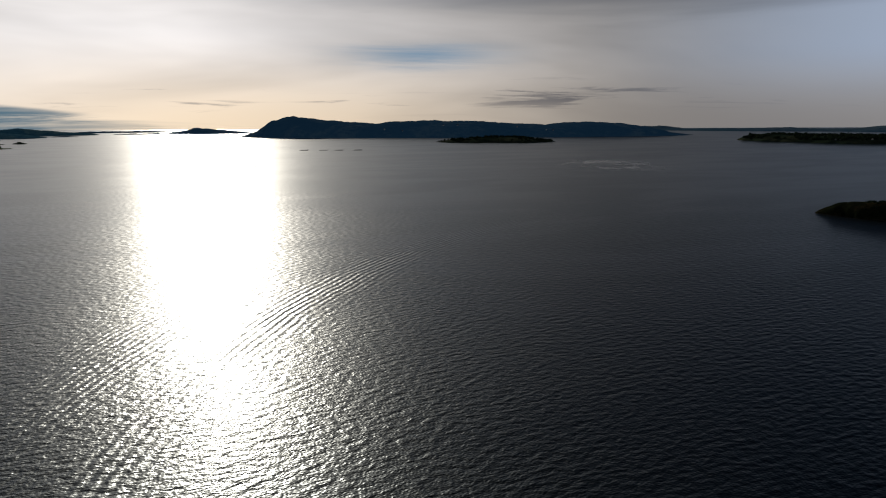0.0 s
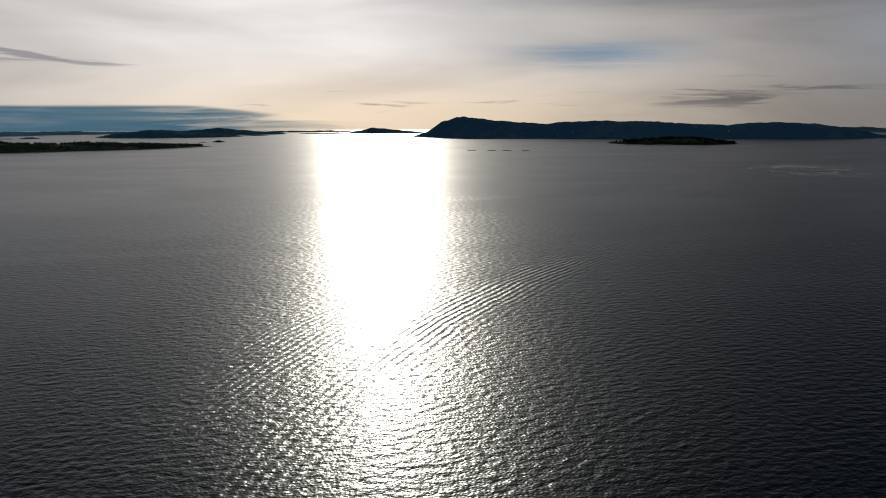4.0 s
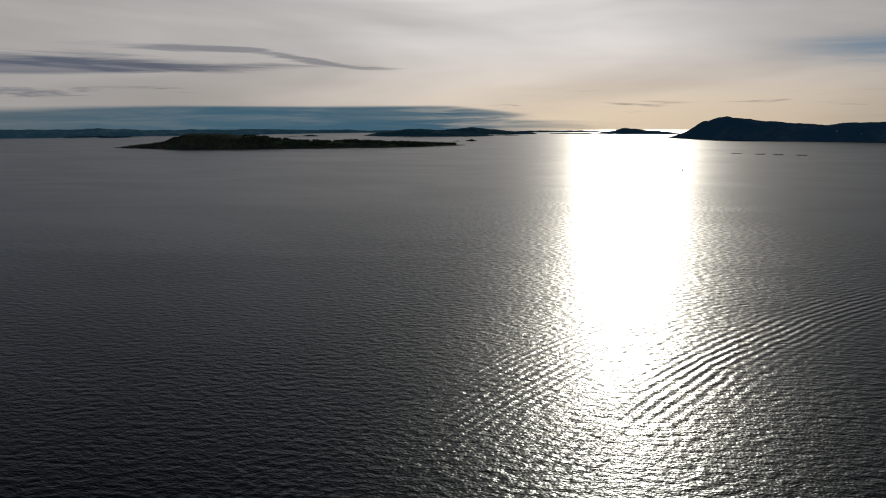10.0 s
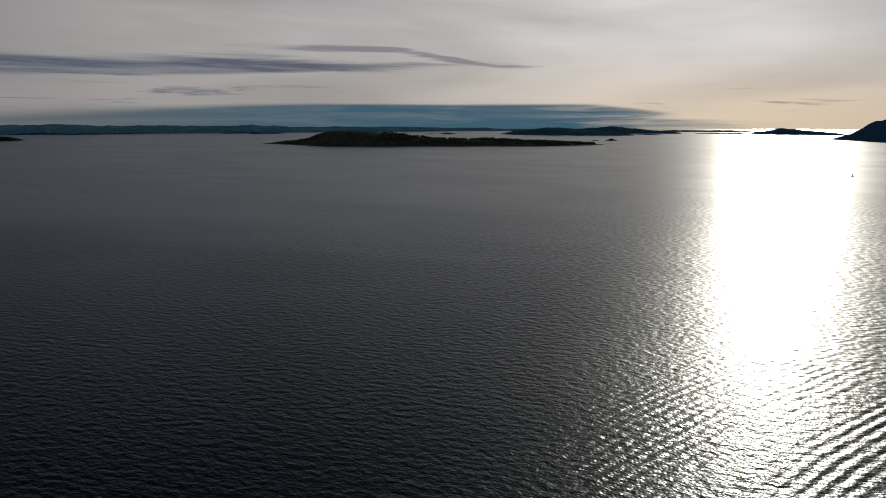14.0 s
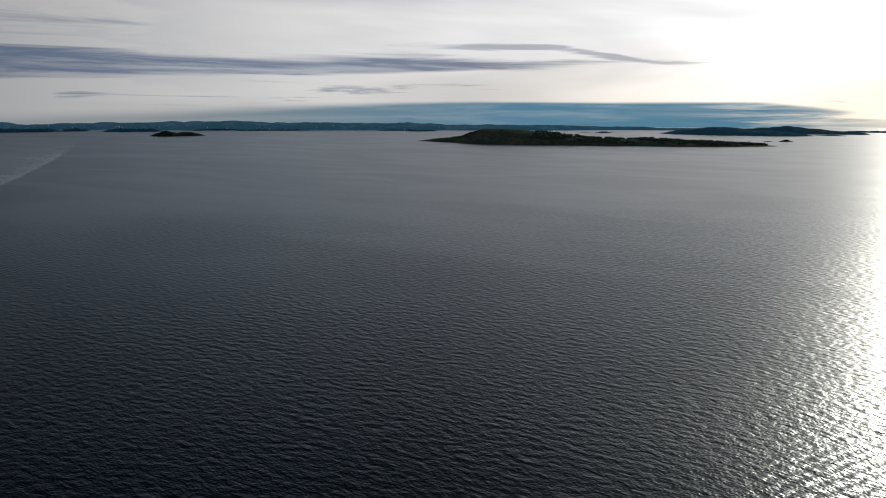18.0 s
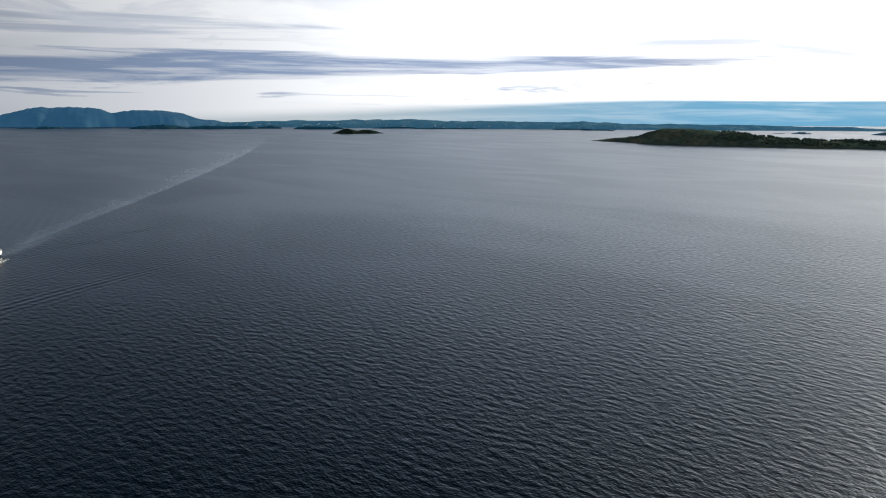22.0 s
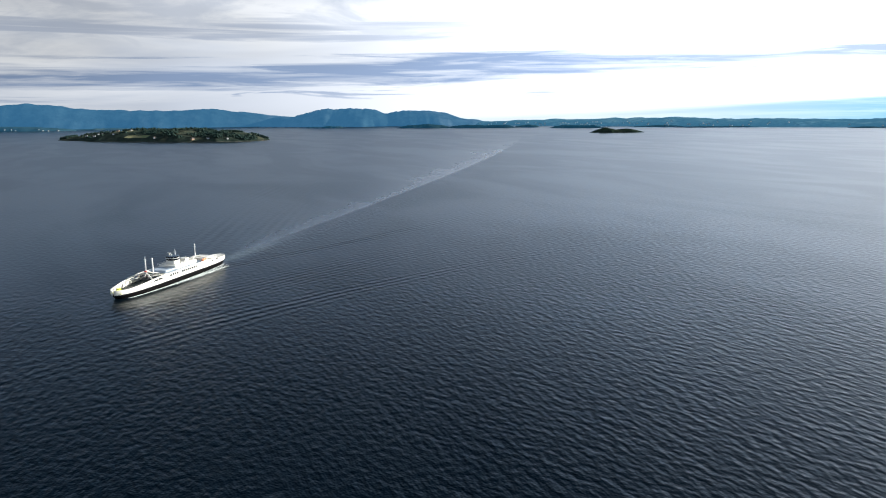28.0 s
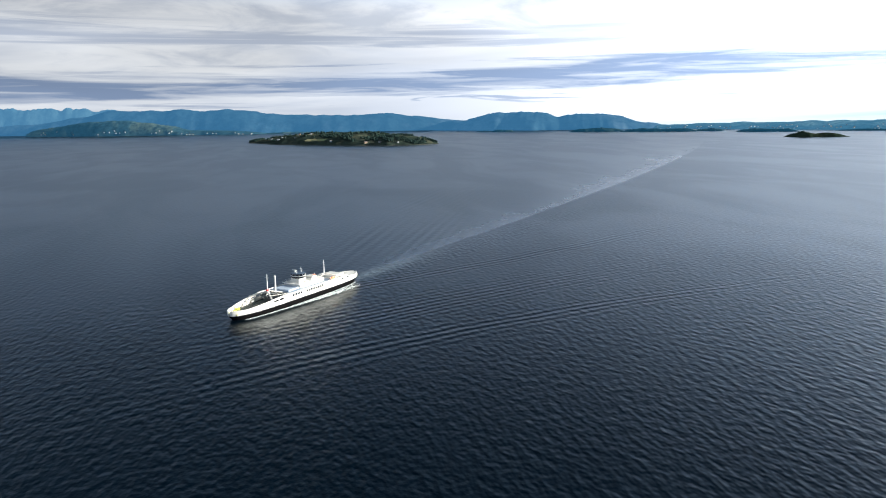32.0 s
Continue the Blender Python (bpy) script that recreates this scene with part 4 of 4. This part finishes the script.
ring(((12.1, 2.6), (12.6, 3.0), (12.75, 3.3)), "bridge_apron", WHITE)
ring(((12.75, 3.15), (14.0, 3.4)), "bridge_window", GLASSDARK, "dark slanted bridge windows")
ring(((14.0, 3.62), (14.25, 3.66)), "bridge_sill", WHITE, "white band round the bridge")
ring(((14.25, 3.35), (15.5, 3.6)), "bridge_window", GLASSDARK, "dark slanted bridge windows")
for k in range(12):
    a = 2 * math.pi * (k + 0.5) / 12
    part("mullion", rod(bmesh.new(), (3.4 * math.cos(a), 3.57 * math.sin(a), 14.25), (3.62 * math.cos(a), 3.8 * math.sin(a), 15.5), 0.045, sides=6), STEEL, wheel)
ring(((15.5, 3.5), (15.65, 3.5), (15.85, 2.4)), "bridge_roof", ROOFBLUE, "dark blue wheelhouse roof")
part("radar_mast", rod(rod(bmesh.new(), (-1.6, 0.6, 15.8), (-1.6, 0.6, 19.3), 0.22, 0.1), (-1.6, -0.8, 17.6), (-1.6, 2.0, 17.6), 0.08), STEEL, wheel)
part("radar", box(rod(bmesh.new(), (1.4, -0.8, 15.8), (1.4, -0.8, 17.4), 0.16), 1.2, 1.6, -2.3, 0.7, 17.4, 17.7, 0.05), WHITE, wheel, "white radar scanner")
part("searchlight", rod(rod(bmesh.new(), (2.6, 1.4, 15.8), (2.6, 1.4, 16.5), 0.1), (2.4, 1.4, 16.7), (2.9, 1.4, 16.7), 0.28), WHITE, wheel)
part("satellite_dome", rod(rod(bmesh.new(), (-0.4, -2.0, 15.8), (-0.4, -2.0, 16.3), 0.2), (-0.4, -2.0, 16.3), (-0.4, -2.0, 17.0), 0.5, 0.2, 10), WHITE, wheel)


def frame_mast(x, z0, z1, top, lean, label):
    """Two raking legs from the sides that meet under an upright pole."""
    ob = part("mast", rod(bmesh.new(), (x, 0, z1 - 0.6), (x, 0, top), 0.36, 0.22, 10), STEEL, ferry, label)
    for sy in (1, -1):
        part("mast_leg", rod(bmesh.new(), (x - lean, sy * (breadth(x) - 0.4), z0), (x, 0, z1), 0.42, 0.36), WHITE, ob)
        part("stay", rod(bmesh.new(), (x + lean * 1.6, sy * 2.2, z0 + 0.2), (x, 0, z1 + 0.2), 0.22), WHITE, ob)
    part("crosstree", rod(bmesh.new(), (x, -1.2, top - 1.5), (x, 1.2, top - 1.5), 0.09), STEEL, ob)
    part("lantern", rod(bmesh.new(), (x, 0, top), (x, 0, top + 0.5), 0.2), STEEL, ob)
    return ob


fore = frame_mast(22.5, 7.4, 10.4, 19.6, -5.0, "pale foremast on raking legs")
part("flag_box", box(bmesh.new(), 22.0, 23.2, -0.6, 0.6, 10.4, 11.2, 0.1), RED, fore, "red box at the mast's foot")
frame_mast(-20.5, 7.6, 10.6, 18.6, 5.0, "pale after mast on raking legs")
for y in (0.0,):
    fun = part("funnel", rod(bmesh.new(), (17.0, y, 7.7), (17.0, y, 17.4), 0.45, 0.4, 12), STEEL, ferry, "slim pale exhaust funnel")
    part("funnel_top", rod(bmesh.new(), (17.0, y, 17.4), (17.0, y, 18.0), 0.48, 0.48, 12), WHITE, fun)
for y in (-4.6, -1.6, 1.6, 4.6):
    part("truss", box(box(bmesh.new(), 13.5, 22.5, y - 0.2, y + 0.2, 6.6, 7.0), 13.5, 22.5, y - 0.12, y + 0.12, 5.2, 5.45), DARKSTEEL, ferry, "dark hoistable deck girder")
for x in (15.0, 17.0, 19.0, 21.0):
    part("cross_beam", box(bmesh.new(), x - 0.2, x + 0.2, -7.0, 7.0, 7.0, 7.3), DARKSTEEL if x != 17.0 else WHITE, ferry)
for sy in (1, -1):
    part("brace", rod(bmesh.new(), (13.5, sy * 6.6, 7.6), (22.5, sy * 1.0, 7.3), 0.22), WHITE, ferry)
part("hoist_deck", box(bmesh.new(), 14.0, 22.0, -4.4, 4.4, 5.0, 5.2), DARKSTEEL, ferry, "dark raised car platform")
part("stair_house", box(bmesh.new(), -11.6, -8.0, -2.2, 2.2, 10.35, 11.7, 0.2), WHITE, ferry)
for x, y in ((-6.4, 3.6), (-6.4, -3.6), (3.5, 3.8), (3.5, -3.8), (-1.0, 4.6)):
    part("life_raft", rod(bmesh.new(), (x - 0.8, y, 10.75), (x + 0.8, y, 10.75), 0.38, sides=12), WHITE, ferry, "white life raft canister")
# white cover over the after end, and two dark slots in its side
part("stern_cover", slab(bmesh.new(), -46.6, -33.0, 0.45, 5.25, 5.45, 20), WHITE, ferry, "white deck cover over the stern")
for sy in (1, -1):
    for x in (-26.0, -31.0):
        y = sy * (breadth(x) - 0.05)
        part("slot", box(bmesh.new(), x - 1.5, x + 1.5, y - 0.16, y + 0.16, 5.95, 6.5, 0.04), GLASSDARK, ferry, "dark slot in the side plating")
# after roof
part("after_roof", slab(bmesh.new(), -33.0, -19.0, 0.9, 7.2, 7.55, 16), WHITE, ferry, "white shelter roof over the after deck")
part("after_house", box(bmesh.new(), -31.5, -22.0, -4.6, 4.6, 7.55, 8.6, 0.3), WHITE, ferry)
for sy in (1, -1):
    boat = part("rescue_boat", bmesh.new(), ORANGE, ferry, "orange rescue boat on its cradle", True)
    bm = bmesh.new()
    bmesh.ops.create_uvsphere(bm, u_segments=14, v_segments=8, radius=1.0, matrix=Matrix.LocRotScale((-19.0, sy * 6.6, 8.5), None, (2.3, 0.9, 0.75)))
    bmesh.ops.recalc_face_normals(bm, faces=bm.faces)
    bm.to_mesh(boat.data)
    bm.free()
    boat.data.shade_smooth()
    part("davit", rod(rod(bmesh.new(), (-21, sy * 6.6, 7.5), (-21, sy * 6.9, 9.8), 0.14), (-17, sy * 6.6, 7.5), (-17, sy * 6.9, 9.8), 0.14), WHITE, boat)
# railings round the upper decks
for sy in (1, -1):
    for x in range(-12, 7, 3):
        part("rail_post", rod(bmesh.new(), (x, sy * 5.45, 10.3), (x, sy * 5.45, 11.4), 0.06, sides=6), WHITE, ferry)
    for z in (10.85, 11.4):
        part("rail", rod(bmesh.new(), (-12, sy * 5.45, z), (6, sy * 5.45, z), 0.05, sides=6), WHITE, ferry)

# foam that the hull throws up
FOAM, nt, bsdf = material("white broken foam")
pos = nt.add("ShaderNodeNewGeometry").outputs["Position"]
nt.link(nt.mix(nt.ramp(nt.noise(pos, 0.9, 5.0, 0.7), 0.35, 0.65), (0.2, 0.24, 0.26), (0.78, 0.79, 0.78)), bsdf.inputs["Base Color"])
bsdf.inputs["Roughness"].default_value = 0.8
rng = np.random.default_rng(9)
V, F = [], []
for k in range(15000):
    x = rng.uniform(-40, 42)
    sy = rng.choice((1, -1))
    kind = rng.uniform()
    if kind < 0.45:                                # the crest that leaves the hull
        if x < -36:
            continue
        out = max(0.0, rng.normal(0.9, 0.10)) * 0.095 * max(0.0, 26 - x)
        chance = 0.03 + 0.97 * math.exp(-((x - 6) / 15.0) ** 2)
    elif kind < 0.8:                               # wash between the crest and the hull
        out = rng.uniform(0, 0.9) * 0.095 * max(0.0, 26 - x)
        chance = 0.42 * math.exp(-((x + 4) / 20.0) ** 2)
    else:                                          # a thin line along the plating
        out, chance = rng.uniform(0.0, 0.5), 0.35
    if rng.uniform() > chance:
        continue
    y = sy * (breadth(max(-46.0, min(46.0, x))) * 0.935 + 0.15 + out)
    r = rng.uniform(0.08, 0.36)
    lump = ICO_V * (1 + rng.uniform(-0.3, 0.3, (len(ICO_V), 1)))
    V.append(lump * (r * 3.0, r, 0.10) + (x, y, 0.10))
    F.append(ICO_F + len(ICO_V) * len(F))
me = fast_mesh("foam", np.concatenate(V), np.concatenate(F), True)
me.materials.append(FOAM)
foam_ob = tagged(new("foam", me), "white foam washing along the ferry's hull", "foam", kind="stuff")
foam_ob.matrix_world = pose(-500.0, -85.4, 0, 0, 0, math.degrees(math.atan2(HEAD.y, HEAD.x)))

# ---- small craft and pens far out ----
yacht = thing("sailing_boat", -290, 1198, 0.0, 35, "small sailing boat far out in the glare", "boat")
yacht.scale = (0.45, 0.45, 0.45)
bm = bmesh.new()
for x, w in ((-4.2, 1.0), (-2, 1.35), (1, 1.3), (3.2, 0.7), (4.6, 0.05)):
    for y in (-w, w):
        bm.verts.new((x, y, 1.0))
        bm.verts.new((x * 0.93, y * 0.7, -0.3))
bmesh.ops.convex_hull(bm, input=bm.verts[:])
part("hull", bm, WHITE, yacht, "white hull")
part("cabin", box(bmesh.new(), -1.4, 1.8, -0.8, 0.8, 1.0, 1.6, 0.15), WHITE, yacht)
part("mast", rod(bmesh.new(), (0.8, 0, 1.0), (0.8, 0, 11.0), 0.09, 0.06), STEEL, yacht)
bm = bmesh.new()
for y in (-0.03, 0.03):
    for p in ((0.6, y, 2.0), (0.6, y, 10.6), (-3.8, y + 0.4, 2.0)):
        bm.verts.new(p)
bmesh.ops.convex_hull(bm, input=bm.verts[:])
part("sail", bm, SAILCLOTH, yacht, "pale mainsail")


def pen():
    ob = thing("fish_pen", 0, 0, 0, 0, "low dark floating ring of a fish farm", "fish pen", "pens of the fish farm")
    for r, z, t in ((12.0, 0.15, 0.35), (12.0, 0.8, 0.1)):
        bm = bmesh.new()
        for k in range(20):
            a, b = 2 * math.pi * k / 20, 2 * math.pi * (k + 1) / 20
            rod(bm, (r * math.cos(a), r * math.sin(a), z), (r * math.cos(b), r * math.sin(b), z), t, sides=6)
        part("float_ring" if t > 0.3 else "top_rail", bm, DARKSTEEL, ob)
    for k in range(10):
        a = 2 * math.pi * k / 10
        part("stanchion", rod(bmesh.new(), (12 * math.cos(a), 12 * math.sin(a), 0.2), (12 * math.cos(a), 12 * math.sin(a), 0.8), 0.1, sides=6), DARKSTEEL, ob)
    return ob


PEN = pen()
PEN.matrix_world = pose(-326, 1833, 0)
for x in (-272, -231, -181):
    copy_thing(PEN, pose(x, 1832, 0))
